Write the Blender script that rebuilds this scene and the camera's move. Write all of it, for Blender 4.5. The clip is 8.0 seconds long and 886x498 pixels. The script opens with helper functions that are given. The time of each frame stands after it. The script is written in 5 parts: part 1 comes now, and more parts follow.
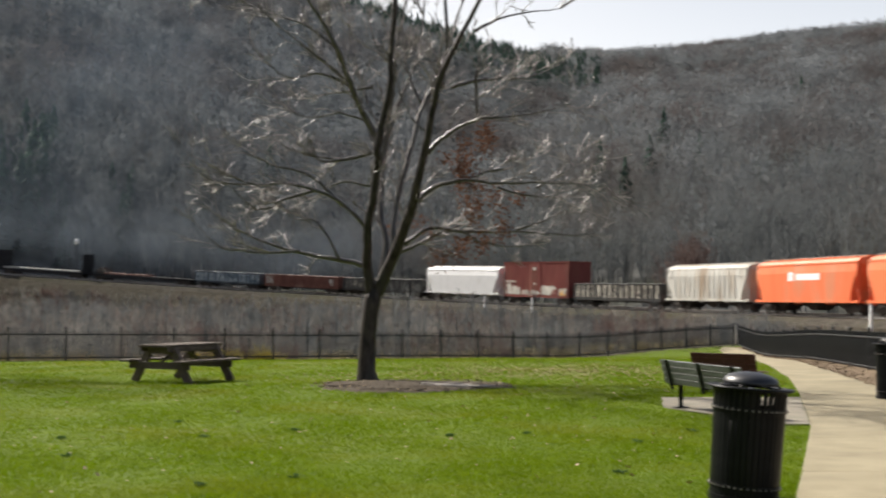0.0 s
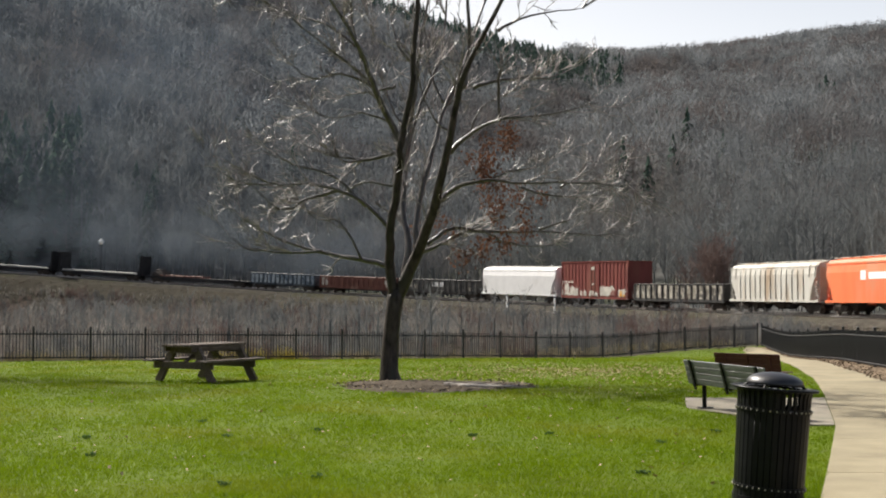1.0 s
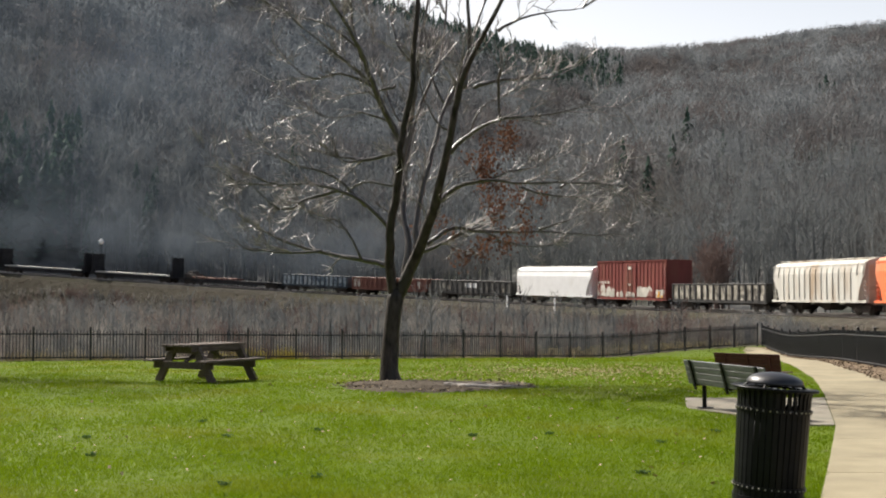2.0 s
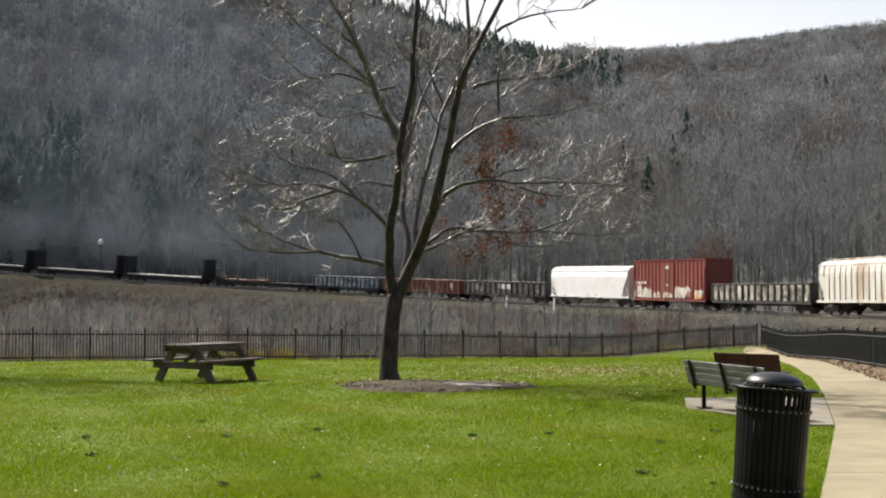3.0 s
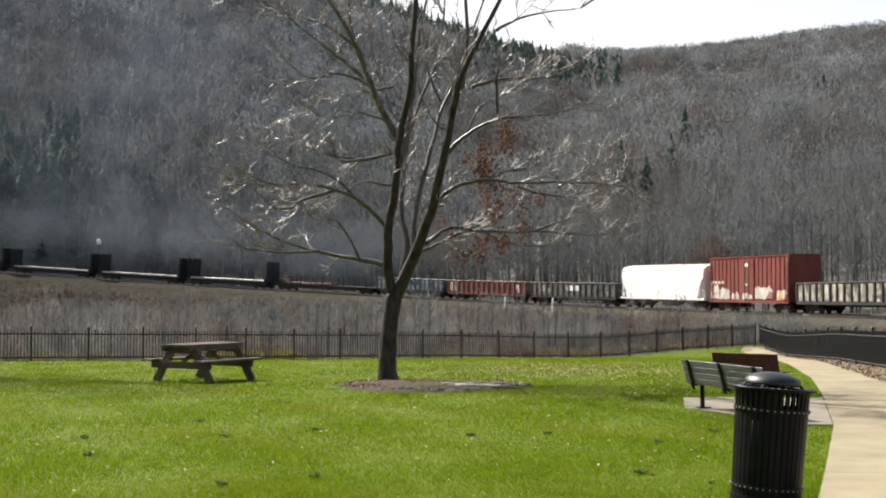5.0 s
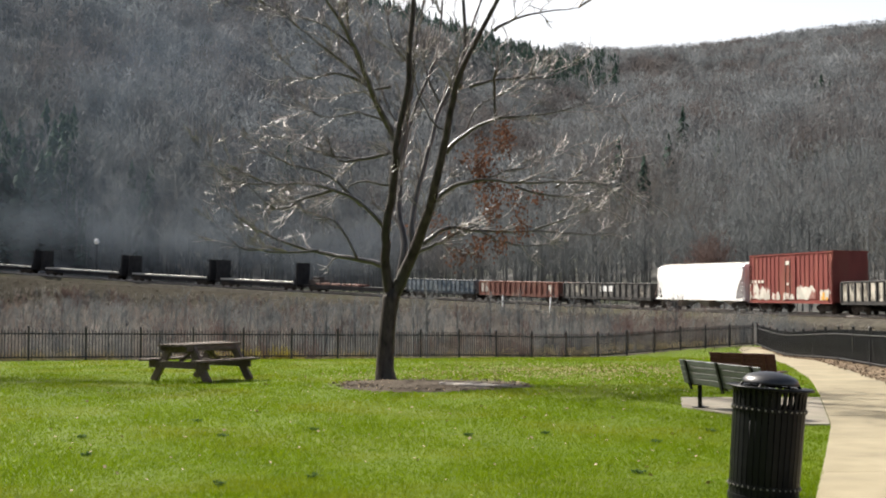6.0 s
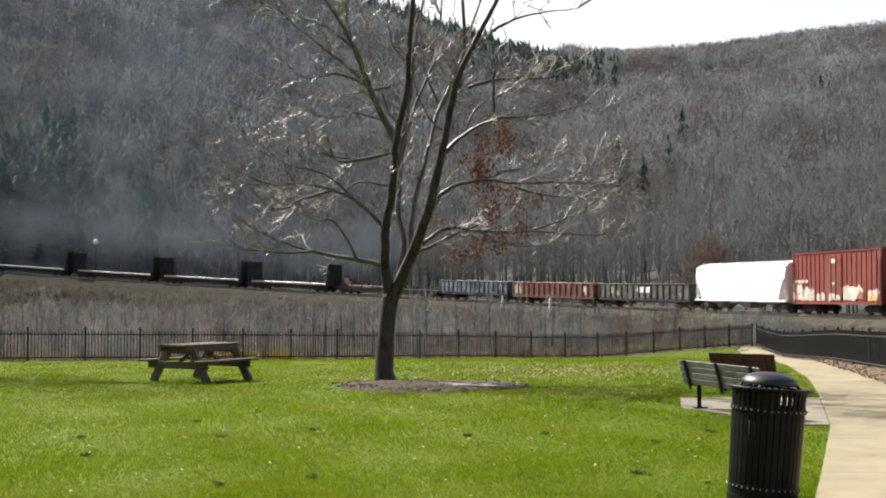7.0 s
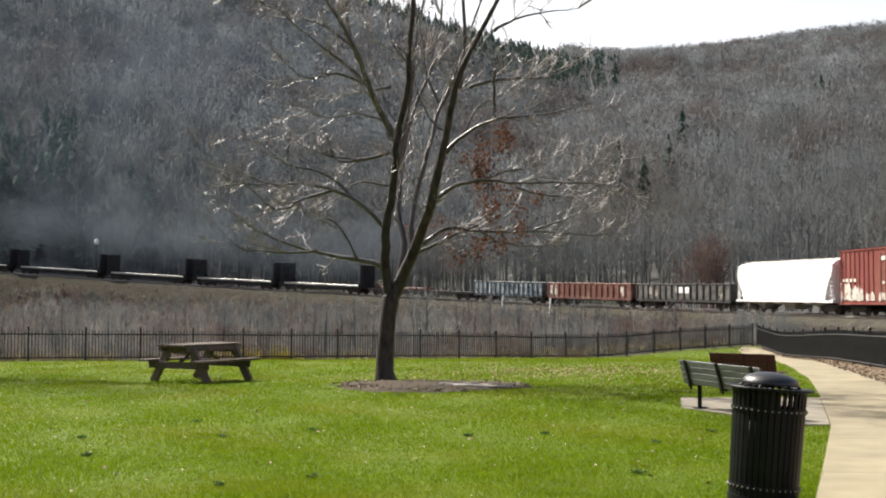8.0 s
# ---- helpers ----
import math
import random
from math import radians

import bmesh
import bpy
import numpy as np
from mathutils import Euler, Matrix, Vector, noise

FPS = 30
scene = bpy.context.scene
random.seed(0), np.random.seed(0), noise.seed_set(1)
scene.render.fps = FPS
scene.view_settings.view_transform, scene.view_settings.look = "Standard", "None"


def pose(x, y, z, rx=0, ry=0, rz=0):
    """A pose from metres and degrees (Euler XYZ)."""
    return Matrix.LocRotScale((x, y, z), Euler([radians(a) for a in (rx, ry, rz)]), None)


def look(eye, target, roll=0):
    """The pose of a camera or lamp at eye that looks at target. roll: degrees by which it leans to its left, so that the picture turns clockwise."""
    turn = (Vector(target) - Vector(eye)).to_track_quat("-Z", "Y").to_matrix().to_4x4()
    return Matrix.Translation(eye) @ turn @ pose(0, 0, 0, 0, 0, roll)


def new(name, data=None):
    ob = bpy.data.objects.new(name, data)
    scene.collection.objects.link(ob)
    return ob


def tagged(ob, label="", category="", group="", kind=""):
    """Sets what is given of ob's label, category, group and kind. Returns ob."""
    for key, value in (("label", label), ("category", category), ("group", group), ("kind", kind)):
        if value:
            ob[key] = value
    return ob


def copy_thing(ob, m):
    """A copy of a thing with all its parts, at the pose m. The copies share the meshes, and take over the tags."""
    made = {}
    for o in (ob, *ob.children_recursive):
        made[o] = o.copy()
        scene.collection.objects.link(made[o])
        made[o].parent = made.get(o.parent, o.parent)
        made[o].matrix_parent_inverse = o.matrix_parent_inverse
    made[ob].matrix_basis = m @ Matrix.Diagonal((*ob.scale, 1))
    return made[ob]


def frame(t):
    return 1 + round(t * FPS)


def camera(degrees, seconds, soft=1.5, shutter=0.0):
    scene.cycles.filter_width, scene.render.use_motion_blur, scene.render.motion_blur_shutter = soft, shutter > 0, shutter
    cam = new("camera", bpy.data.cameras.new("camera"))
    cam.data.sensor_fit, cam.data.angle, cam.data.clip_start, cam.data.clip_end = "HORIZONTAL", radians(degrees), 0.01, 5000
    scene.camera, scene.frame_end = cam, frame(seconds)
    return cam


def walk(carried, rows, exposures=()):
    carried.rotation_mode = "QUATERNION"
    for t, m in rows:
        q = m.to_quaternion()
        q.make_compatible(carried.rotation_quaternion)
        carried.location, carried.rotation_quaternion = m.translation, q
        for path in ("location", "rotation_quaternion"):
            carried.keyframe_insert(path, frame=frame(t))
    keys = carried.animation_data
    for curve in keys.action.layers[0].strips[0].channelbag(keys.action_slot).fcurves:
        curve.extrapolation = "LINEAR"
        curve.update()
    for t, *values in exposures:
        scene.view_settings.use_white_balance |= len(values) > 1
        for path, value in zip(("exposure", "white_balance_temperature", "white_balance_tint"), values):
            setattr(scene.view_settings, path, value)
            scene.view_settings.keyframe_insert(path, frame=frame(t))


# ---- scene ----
# ---- camera ----
EYE = (0.0, 0.0, 1.7)
TILT = 2.23
cam = camera(40.0, 8.0, soft=2.0, shutter=0.5)
turns = ((0.0, -1.04, 0.0), (0.1, -0.12, 0.08), (0.2, 0.86, 0.1), (0.3, 0.95, 0.1), (0.4, 0.70, 0.08), (0.5, 0.50, 0.08),
         (0.6, 0.27, 0.05), (0.7, 0.14, 0.03), (0.8, 0.07, 0.01), (1.0, 0.02, 0.0), (1.5, 0.03, 0.0), (3.0, 0.0, 0.0),
         (3.5, 0.0, 0.0), (4.0, 0.03, 0.0), (4.5, 0.0, 0.0), (5.8, -0.17, -0.02), (6.0, -0.18, -0.02), (6.5, -0.21, 0.0),
         (7.0, -0.21, 0.0), (7.5, -0.21, 0.0), (8.0, -0.19, 0.0))
walk(cam, [(t, pose(*EYE, 90 + TILT + up, 0, yaw)) for t, yaw, up in turns],
     exposures=((0.0, 0.64), (1.5, 0.70), (3.5, 0.84), (4.5, 0.92), (8.0, 0.97)))

# ---- light ----
SUN_DIR = Vector((-0.53, 0.52, 0.67)).normalized()
world = bpy.data.worlds.new("world")
scene.world = world
world.use_nodes = True
wn = world.node_tree
sky = wn.nodes.new("ShaderNodeTexSky")
sky.sky_type, sky.sun_disc = "NISHITA", False
sky.sun_elevation = math.asin(SUN_DIR.z)
sky.sun_rotation = math.atan2(SUN_DIR.x, SUN_DIR.y)
sky.air_density, sky.dust_density, sky.ozone_density = 1.0, 7.0, 1.0
wn.links.new(sky.outputs[0], wn.nodes["Background"].inputs[0])
wn.nodes["Background"].inputs[1].default_value = 0.07
# thin white haze that thickens towards the horizon all round
coords, split, rest, thick = (wn.nodes.new("ShaderNode" + k) for k in ("TexCoord", "SeparateXYZ", "Math", "Math"))
rest.operation, rest.use_clamp, rest.inputs[0].default_value = "SUBTRACT", True, 1.0
thick.operation, thick.inputs[1].default_value = "POWER", 4.0
haze, both = wn.nodes.new("ShaderNodeBackground"), wn.nodes.new("ShaderNodeAddShader")
lift = wn.nodes.new("ShaderNodeMath")
lift.operation, lift.inputs[1].default_value = "MULTIPLY", 0.85
haze.inputs[0].default_value = (0.97, 0.98, 1.0, 1)
for a, b in ((coords.outputs["Generated"], split.inputs[0]), (split.outputs[2], rest.inputs[1]), (rest.outputs[0], thick.inputs[0]), (thick.outputs[0], lift.inputs[0]),
             (lift.outputs[0], haze.inputs[1]), (wn.nodes["Background"].outputs[0], both.inputs[0]), (haze.outputs[0], both.inputs[1]),
             (both.outputs[0], wn.nodes["World Output"].inputs[0])):
    wn.links.new(a, b)
sun = new("sun", bpy.data.lights.new("sun", "SUN"))
sun.data.energy, sun.data.angle, sun.data.color = 5.0, radians(0.6), (1.0, 0.95, 0.87)
sun.matrix_world = look((0, 0, 50), Vector((0, 0, 50)) - SUN_DIR)


# ---- materials ----
def material(name, a, b, scale=4.0, rough=0.8, metal=0.0, bump=0.3, fine=40.0, c=None, c_scale=0.6, spec=0.3, stretch=(1, 1, 1), coords="Object",
             c_at=(0.5, 0.65), vary=0.0, through_light=0.0):
    """Two tones mixed by noise, a third in larger stains and patches, and fine relief."""
    m = bpy.data.materials.new(name)
    m.use_nodes = True
    t = m.node_tree
    n, lk = t.nodes, t.links
    bsdf = n["Principled BSDF"]
    bsdf.inputs["Roughness"].default_value = rough
    bsdf.inputs["Metallic"].default_value = metal
    bsdf.inputs["Specular IOR Level"].default_value = spec
    tc = n.new("ShaderNodeTexCoord")
    mp = n.new("ShaderNodeMapping")
    mp.inputs["Scale"].default_value = stretch
    lk.new(tc.outputs[coords], mp.inputs["Vector"])

    def grain(s, detail=4.0):
        q = n.new("ShaderNodeTexNoise")
        q.inputs["Scale"].default_value, q.inputs["Detail"].default_value = s, detail
        lk.new(mp.outputs[0], q.inputs["Vector"])
        return q.outputs["Fac"]

    def ramp(src, lo, hi):
        q = n.new("ShaderNodeMapRange")
        q.inputs[1].default_value, q.inputs[2].default_value = lo, hi
        lk.new(src, q.inputs[0])
        return q.outputs[0]

    def blend(fac, x, y):
        q = n.new("ShaderNodeMix")
        q.data_type = "RGBA"
        lk.new(fac, q.inputs[0])
        for i, v in ((6, x), (7, y)):
            if isinstance(v, tuple):
                q.inputs[i].default_value = (*v, 1)
            else:
                lk.new(v, q.inputs[i])
        return q.outputs[2]

    col = blend(ramp(grain(scale), 0.35, 0.65), a, b)
    if c:
        col = blend(ramp(grain(c_scale, 3.0), *c_at), col, c)
    if vary:
        info = n.new("ShaderNodeObjectInfo")
        h = n.new("ShaderNodeHueSaturation")
        v = ramp(info.outputs["Random"], 0, 1)
        v.node.inputs[3].default_value, v.node.inputs[4].default_value = 1 - vary, 1 + vary
        lk.new(v, h.inputs["Value"])
        lk.new(col, h.inputs["Color"])
        col = h.outputs[0]
    lk.new(col, bsdf.inputs["Base Color"])
    if through_light:
        tr, mx = n.new("ShaderNodeBsdfTranslucent"), n.new("ShaderNodeMixShader")
        lk.new(col, tr.inputs[0])
        mx.inputs[0].default_value = through_light
        lk.new(bsdf.outputs[0], mx.inputs[1])
        lk.new(tr.outputs[0], mx.inputs[2])
        lk.new(mx.outputs[0], n["Material Output"].inputs[0])
    if bump:
        bp = n.new("ShaderNodeBump")
        bp.inputs["Strength"].default_value, bp.inputs["Distance"].default_value = bump, 0.02
        lk.new(grain(fine, 2.0), bp.inputs["Height"])
        lk.new(bp.outputs[0], bsdf.inputs["Normal"])
    return m


M = dict(
    lawn=material("lawn", (0.07, 0.108, 0.006), (0.10, 0.142, 0.009), 3.0, 0.9, c=(0.095, 0.115, 0.014), c_scale=0.25, fine=60, spec=0.18),
    blade=material("blade", (0.105, 0.168, 0.003), (0.155, 0.228, 0.005), 6.0, 0.85, bump=0, c=(0.17, 0.205, 0.010), c_scale=0.35, spec=0.1, through_light=0.45),
    tuft=material("tuft", (0.05, 0.095, 0.02), (0.07, 0.13, 0.03), 9.0, 0.8, bump=0, through_light=0.3),
    scrub=material("scrub", (0.042, 0.039, 0.031), (0.07, 0.064, 0.052), 0.8, 0.95, c=(0.042, 0.038, 0.03), c_scale=0.08, fine=14, spec=0.0),
    woods_floor=material("woods_floor", (0.071, 0.073, 0.073), (0.124, 0.122, 0.117), 0.35, 0.95, c=(0.072, 0.078, 0.056), c_scale=0.03, fine=3, spec=0.0),
    dark_bare=material("dark_bare", (0.081, 0.088, 0.091), (0.186, 0.197, 0.199), 0.12, 0.9, bump=0, c=(0.125, 0.113, 0.102), c_scale=0.05, through_light=0.35, spec=0.1),
    # the third tone paints shading between the hill crowns as darker patches
    bare=material("bare", (0.10, 0.109, 0.117), (0.215, 0.229, 0.238), 0.075, 0.9, bump=0, c=(0.102, 0.091, 0.088), c_scale=0.035, c_at=(0.46, 0.62), through_light=0.5, spec=0.1),
    shrub=material("shrub", (0.102, 0.099, 0.093), (0.295, 0.28, 0.252), 0.45, 0.9, bump=0, c=(0.178, 0.142, 0.124), c_scale=0.12, through_light=0.38, spec=0.1),
    bank_straw=material("bank_straw", (0.055, 0.05, 0.038), (0.09, 0.082, 0.062), 0.2, 0.95, bump=0, c=(0.075, 0.06, 0.048), c_scale=0.1, through_light=0.45, spec=0.0),
    red_twig=material("red_twig", (0.105, 0.075, 0.067), (0.16, 0.115, 0.102), 0.5, 0.9, bump=0, through_light=0.25, spec=0.1),
    straw=material("straw", (0.31, 0.26, 0.15), (0.42, 0.365, 0.23), 1.0, 0.9, bump=0, spec=0.1),
    yellow=material("yellow", (0.42, 0.35, 0.07), (0.52, 0.45, 0.12), 2.0, 0.8, bump=0, spec=0.1),
    needles=material("needles", (0.038, 0.068, 0.052), (0.07, 0.108, 0.085), 0.3, 0.9, bump=0, through_light=0.25, spec=0.1),
    bark=material("bark", (0.0095, 0.0074, 0.007), (0.055, 0.044, 0.039), 8.0, 0.5, bump=1.0, fine=24, c=(0.036, 0.034, 0.026), c_scale=2.6, stretch=(1, 1, 0.4), spec=0.22),
    limb_bark=material("limb_bark", (0.024, 0.0195, 0.0195), (0.095, 0.082, 0.08), 7.0, 0.34, bump=0.4, fine=40, c=(0.042, 0.034, 0.033), c_scale=2.5, stretch=(1, 1, 0.5), spec=0.7),
    twig=material("twig", (0.075, 0.061, 0.06), (0.30, 0.268, 0.258), 3.0, 0.40, bump=0, spec=0.5),
    oak_leaf=material("oak_leaf", (0.085, 0.042, 0.028), (0.165, 0.08, 0.05), 5.0, 0.7, bump=0, through_light=0.35),
    dead_leaf=material("dead_leaf", (0.24, 0.175, 0.095), (0.38, 0.30, 0.18), 3.0, 0.8, bump=0),
    mulch=material("mulch", (0.07, 0.058, 0.046), (0.15, 0.13, 0.105), 9.0, 0.95, bump=0.8, fine=50, c=(0.11, 0.09, 0.07), c_scale=1.6, spec=0.0),
    root=material("root", (0.28, 0.25, 0.21), (0.42, 0.38, 0.33), 8.0, 0.7, bump=0.4),
    concrete=material("concrete", (0.235, 0.202, 0.130), (0.30, 0.26, 0.172), 1.6, 0.85, bump=0.35, fine=90, c=(0.205, 0.177, 0.115), c_scale=0.8, vary=0.05),
    pad=material("pad", (0.215, 0.195, 0.15), (0.28, 0.25, 0.195), 2.5, 0.85, bump=0.3, fine=90, c=(0.18, 0.165, 0.125), c_scale=0.7),
    leaf_strip=material("leaf_strip", (0.125, 0.095, 0.068), (0.25, 0.195, 0.14), 16.0, 0.95, bump=0.4, fine=60, spec=0.0),
    black_steel=material("black_steel", (0.005, 0.0056, 0.0064), (0.010, 0.0108, 0.012), 8.0, 0.38, bump=0.08, spec=0.13),
    gloss_black=material("gloss_black", (0.008, 0.0088, 0.011), (0.015, 0.0165, 0.020), 8.0, 0.40, bump=0.05, spec=0.6),
    fence_paint=material("fence_paint", (0.009, 0.010, 0.012), (0.020, 0.022, 0.025), 3.0, 0.45, bump=0.05, spec=0.4),
    grey_slat=material("grey_slat", (0.055, 0.062, 0.065), (0.10, 0.109, 0.111), 4.0, 0.45, bump=0.2, stretch=(1, 6, 6), spec=0.5, vary=0.14),
    red_slat=material("red_slat", (0.075, 0.028, 0.023), (0.115, 0.043, 0.034), 4.0, 0.5, bump=0.2, stretch=(6, 1, 6), vary=0.12),
    table_wood=material("table_wood", (0.075, 0.056, 0.045), (0.15, 0.118, 0.096), 5.0, 0.7, bump=0.4, stretch=(1, 8, 8), vary=0.15),
    ballast=material("ballast", (0.048, 0.045, 0.038), (0.085, 0.078, 0.066), 1.2, 0.95, bump=0.8, fine=12, c=(0.06, 0.058, 0.04), c_scale=0.15, spec=0.0),
    rail_steel=material("rail_steel", (0.30, 0.28, 0.26), (0.42, 0.40, 0.38), 3.0, 0.35, metal=0.8, bump=0),
    tie=material("tie", (0.09, 0.07, 0.055), (0.14, 0.115, 0.09), 4.0, 0.9),
    white_paint=material("white_paint", (0.86, 0.86, 0.85), (0.80, 0.80, 0.79), 1.2, 0.5, bump=0.05, c=(0.70, 0.69, 0.66), c_scale=0.5, c_at=(0.58, 0.8)),
    grey_hopper=material("grey_hopper", (0.56, 0.55, 0.50), (0.47, 0.455, 0.41), 1.0, 0.6, bump=0.1, c=(0.33, 0.23, 0.14), c_scale=0.7, stretch=(1, 1, 0.25), c_at=(0.5, 0.75)),
    orange_paint=material("orange_paint", (0.78, 0.19, 0.08), (0.70, 0.16, 0.065), 0.7, 0.45, bump=0.05, c=(0.60, 0.22, 0.12), c_scale=0.4, stretch=(1, 1, 0.3)),
    boxcar_red=material("boxcar_red", (0.17, 0.038, 0.032), (0.22, 0.053, 0.043), 1.1, 0.6, bump=0.1, c=(0.20, 0.065, 0.045), c_scale=0.6, stretch=(1, 1, 0.3)),
    dark_gon=material("dark_gon", (0.018, 0.018, 0.019), (0.042, 0.040, 0.038), 1.3, 0.65, bump=0.1, c=(0.06, 0.048, 0.04), c_scale=0.7, c_at=(0.58, 0.75)),
    grey_panel=material("grey_panel", (0.045, 0.045, 0.046), (0.14, 0.135, 0.122), 1.4, 0.7, bump=0.1, c=(0.24, 0.225, 0.19), c_scale=0.9, c_at=(0.6, 0.72)),
    panel_pale=material("panel_pale", (0.13, 0.115, 0.09), (0.48, 0.45, 0.38), 1.7, 0.7, bump=0.1, c=(0.05, 0.045, 0.04), c_scale=1.3, stretch=(1, 1, 0.7), c_at=(0.49, 0.58)),
    brown_gon=material("brown_gon", (0.13, 0.05, 0.038), (0.20, 0.085, 0.062), 1.1, 0.65, bump=0.1, c=(0.26, 0.16, 0.12), c_scale=0.5, c_at=(0.56, 0.75)),
    blue_gon=material("blue_gon", (0.03, 0.042, 0.055), (0.055, 0.07, 0.085), 1.3, 0.6, bump=0.1, c=(0.12, 0.14, 0.15), c_scale=1.0),
    blue_panel=material("blue_panel", (0.14, 0.19, 0.23), (0.58, 0.64, 0.66), 1.6, 0.6, bump=0.1, c=(0.06, 0.10, 0.15), c_scale=1.3),
    flat_dark=material("flat_dark", (0.014, 0.014, 0.016), (0.032, 0.030, 0.031), 1.0, 0.7, bump=0.1),
    # pale tone painted as sun glint on the wagon decks
    deck_glint=material("deck_glint", (0.50, 0.48, 0.43), (0.62, 0.59, 0.53), 1.0, 0.35, bump=0.1, stretch=(0.3, 3, 3)),
    truck_dark=material("truck_dark", (0.05, 0.042, 0.036), (0.09, 0.075, 0.065), 2.0, 0.8, bump=0.2),
    tan_paint=material("tan_paint", (0.62, 0.58, 0.50), (0.72, 0.69, 0.62), 1.5, 0.6, bump=0),
    scrawl=material("scrawl", (0.62, 0.59, 0.52), (0.42, 0.40, 0.35), 2.2, 0.65, bump=0.05, c=(0.22, 0.075, 0.06), c_scale=1.7, c_at=(0.52, 0.62), stretch=(1, 1, 0.6)),
    amber=material("amber", (0.65, 0.32, 0.05), (0.72, 0.40, 0.08), 1.5, 0.6, bump=0),
)


# ---- mesh helpers ----
class Soup:
    """Vertices and faces gathered for one mesh."""

    def __init__(self):
        self.v, self.f = [], []

    def add(self, vs, fs):
        k = len(self.v)
        self.v += [tuple(q) for q in vs]
        self.f += [tuple(i + k for i in q) for q in fs]
        return self

    def box(self, x0, x1, y0, y1, z0, z1, m=None, bevel=0.0):
        """A box; bevel chamfers its four long-axis edges all round."""
        if bevel <= 0:
            vs = [Vector((x, y, z)) for z in (z0, z1) for x, y in ((x0, y0), (x1, y0), (x1, y1), (x0, y1))]
            fs = [(0, 3, 2, 1), (4, 5, 6, 7), (0, 1, 5, 4), (1, 2, 6, 5), (2, 3, 7, 6), (3, 0, 4, 7)]
        else:
            b = bevel
            rings = [(b, z0), (0, z0 + b), (0, z1 - b), (b, z1)]
            vs, fs = [], []
            for q, z in rings:
                vs += [Vector(p) for p in ((x0 + q + b, y0 + q, z), (x1 - q - b, y0 + q, z), (x1 - q, y0 + q + b, z), (x1 - q, y1 - q - b, z),
                                           (x1 - q - b, y1 - q, z), (x0 + q + b, y1 - q, z), (x0 + q, y1 - q - b, z), (x0 + q, y0 + q + b, z))]
            for r in range(3):
                fs += [(r * 8 + i, r * 8 + (i + 1) % 8, r * 8 + 8 + (i + 1) % 8, r * 8 + 8 + i) for i in range(8)]
            fs += [tuple(range(7, -1, -1)), tuple(range(24, 32))]
        if m is not None:
            vs = [m @ q for q in vs]
        return self.add(vs, fs)

    def tube(self, pts, radii, n=6, caps=True):
        pts = [Vector(p) for p in pts]
        vs, fs = [], []
        for i, p in enumerate(pts):
            d = (pts[min(i + 1, len(pts) - 1)] - pts[max(i - 1, 0)]).normalized()
            side = d.cross(Vector((0, 1, 0.01)) if abs(d.y) < 0.9 else Vector((1, 0, 0))).normalized()
            up = side.cross(d)
            r = radii[i] if isinstance(radii, (list, tuple)) else radii
            vs += [p + r * (math.cos(a) * side + math.sin(a) * up) for a in (2 * math.pi * j / n for j in range(n))]
        for i in range(len(pts) - 1):
            fs += [(i * n + j, i * n + (j + 1) % n, i * n + n + (j + 1) % n, i * n + n + j) for j in range(n)]
        if caps:
            k = (len(pts) - 1) * n
            fs += [tuple(range(n - 1, -1, -1)), tuple(range(k, k + n))]
        return self.add(vs, fs)

    def lathe(self, profile, n=24, m=None):
        vs, fs = [], []
        for r, z in profile:
            vs += [Vector((r * math.cos(2 * math.pi * j / n), r * math.sin(2 * math.pi * j / n), z)) for j in range(n)]
        for i in range(len(profile) - 1):
            fs += [(i * n + j, i * n + (j + 1) % n, i * n + n + (j + 1) % n, i * n + n + j) for j in range(n)]
        if m is not None:
            vs = [m @ q for q in vs]
        return self.add(vs, fs)

    def prism(self, outline, y0, y1):
        """An outline in x and z, pushed through from y0 to y1."""
        n = len(outline)
        vs = [(x, y, z) for y in (y0, y1) for x, z in outline]
        fs = [tuple(range(n)), tuple(range(2 * n - 1, n - 1, -1))]
        fs += [(i, n + i, n + (i + 1) % n, (i + 1) % n) for i in range(n)]
        return self.add(vs, fs)

    def mesh(self, name, mat, smooth=False):
        me = bpy.data.meshes.new(name)
        me.from_pydata(self.v, [], self.f)
        me.materials.append(mat)
        if smooth:
            me.polygons.foreach_set("use_smooth", [True] * len(me.polygons))
        bm = bmesh.new()
        bm.from_mesh(me)
        bmesh.ops.recalc_face_normals(bm, faces=bm.faces)
        bm.to_mesh(me)
        bm.free()
        return me


def part(name, soup, mat, parent=None, label="", at=None, smooth=False):
    """Links a soup, or a mesh made before, as one object under its thing."""
    ob = new(name, soup.mesh(name, M[mat], smooth) if isinstance(soup, Soup) else soup)
    if parent is not None:
        ob.parent = parent
    if at is not None:
        ob.matrix_local = at
    return tagged(ob, label)


def triangles(name, v, f, mat, smooth=False):
    """One mesh from arrays of vertices and triangles."""
    me = bpy.data.meshes.new(name)
    me.vertices.add(len(v))
    me.vertices.foreach_set("co", np.ascontiguousarray(v, dtype=np.float32).ravel())
    me.loops.add(len(f) * 3)
    me.loops.foreach_set("vertex_index", np.ascontiguousarray(f, dtype=np.int32).ravel())
    me.polygons.add(len(f))
    me.polygons.foreach_set("loop_start", np.arange(len(f), dtype=np.int32) * 3)
    if smooth:
        me.polygons.foreach_set("use_smooth", np.ones(len(f), dtype=bool))
    me.update(calc_edges=True)
    me.materials.append(M[mat])
    return me


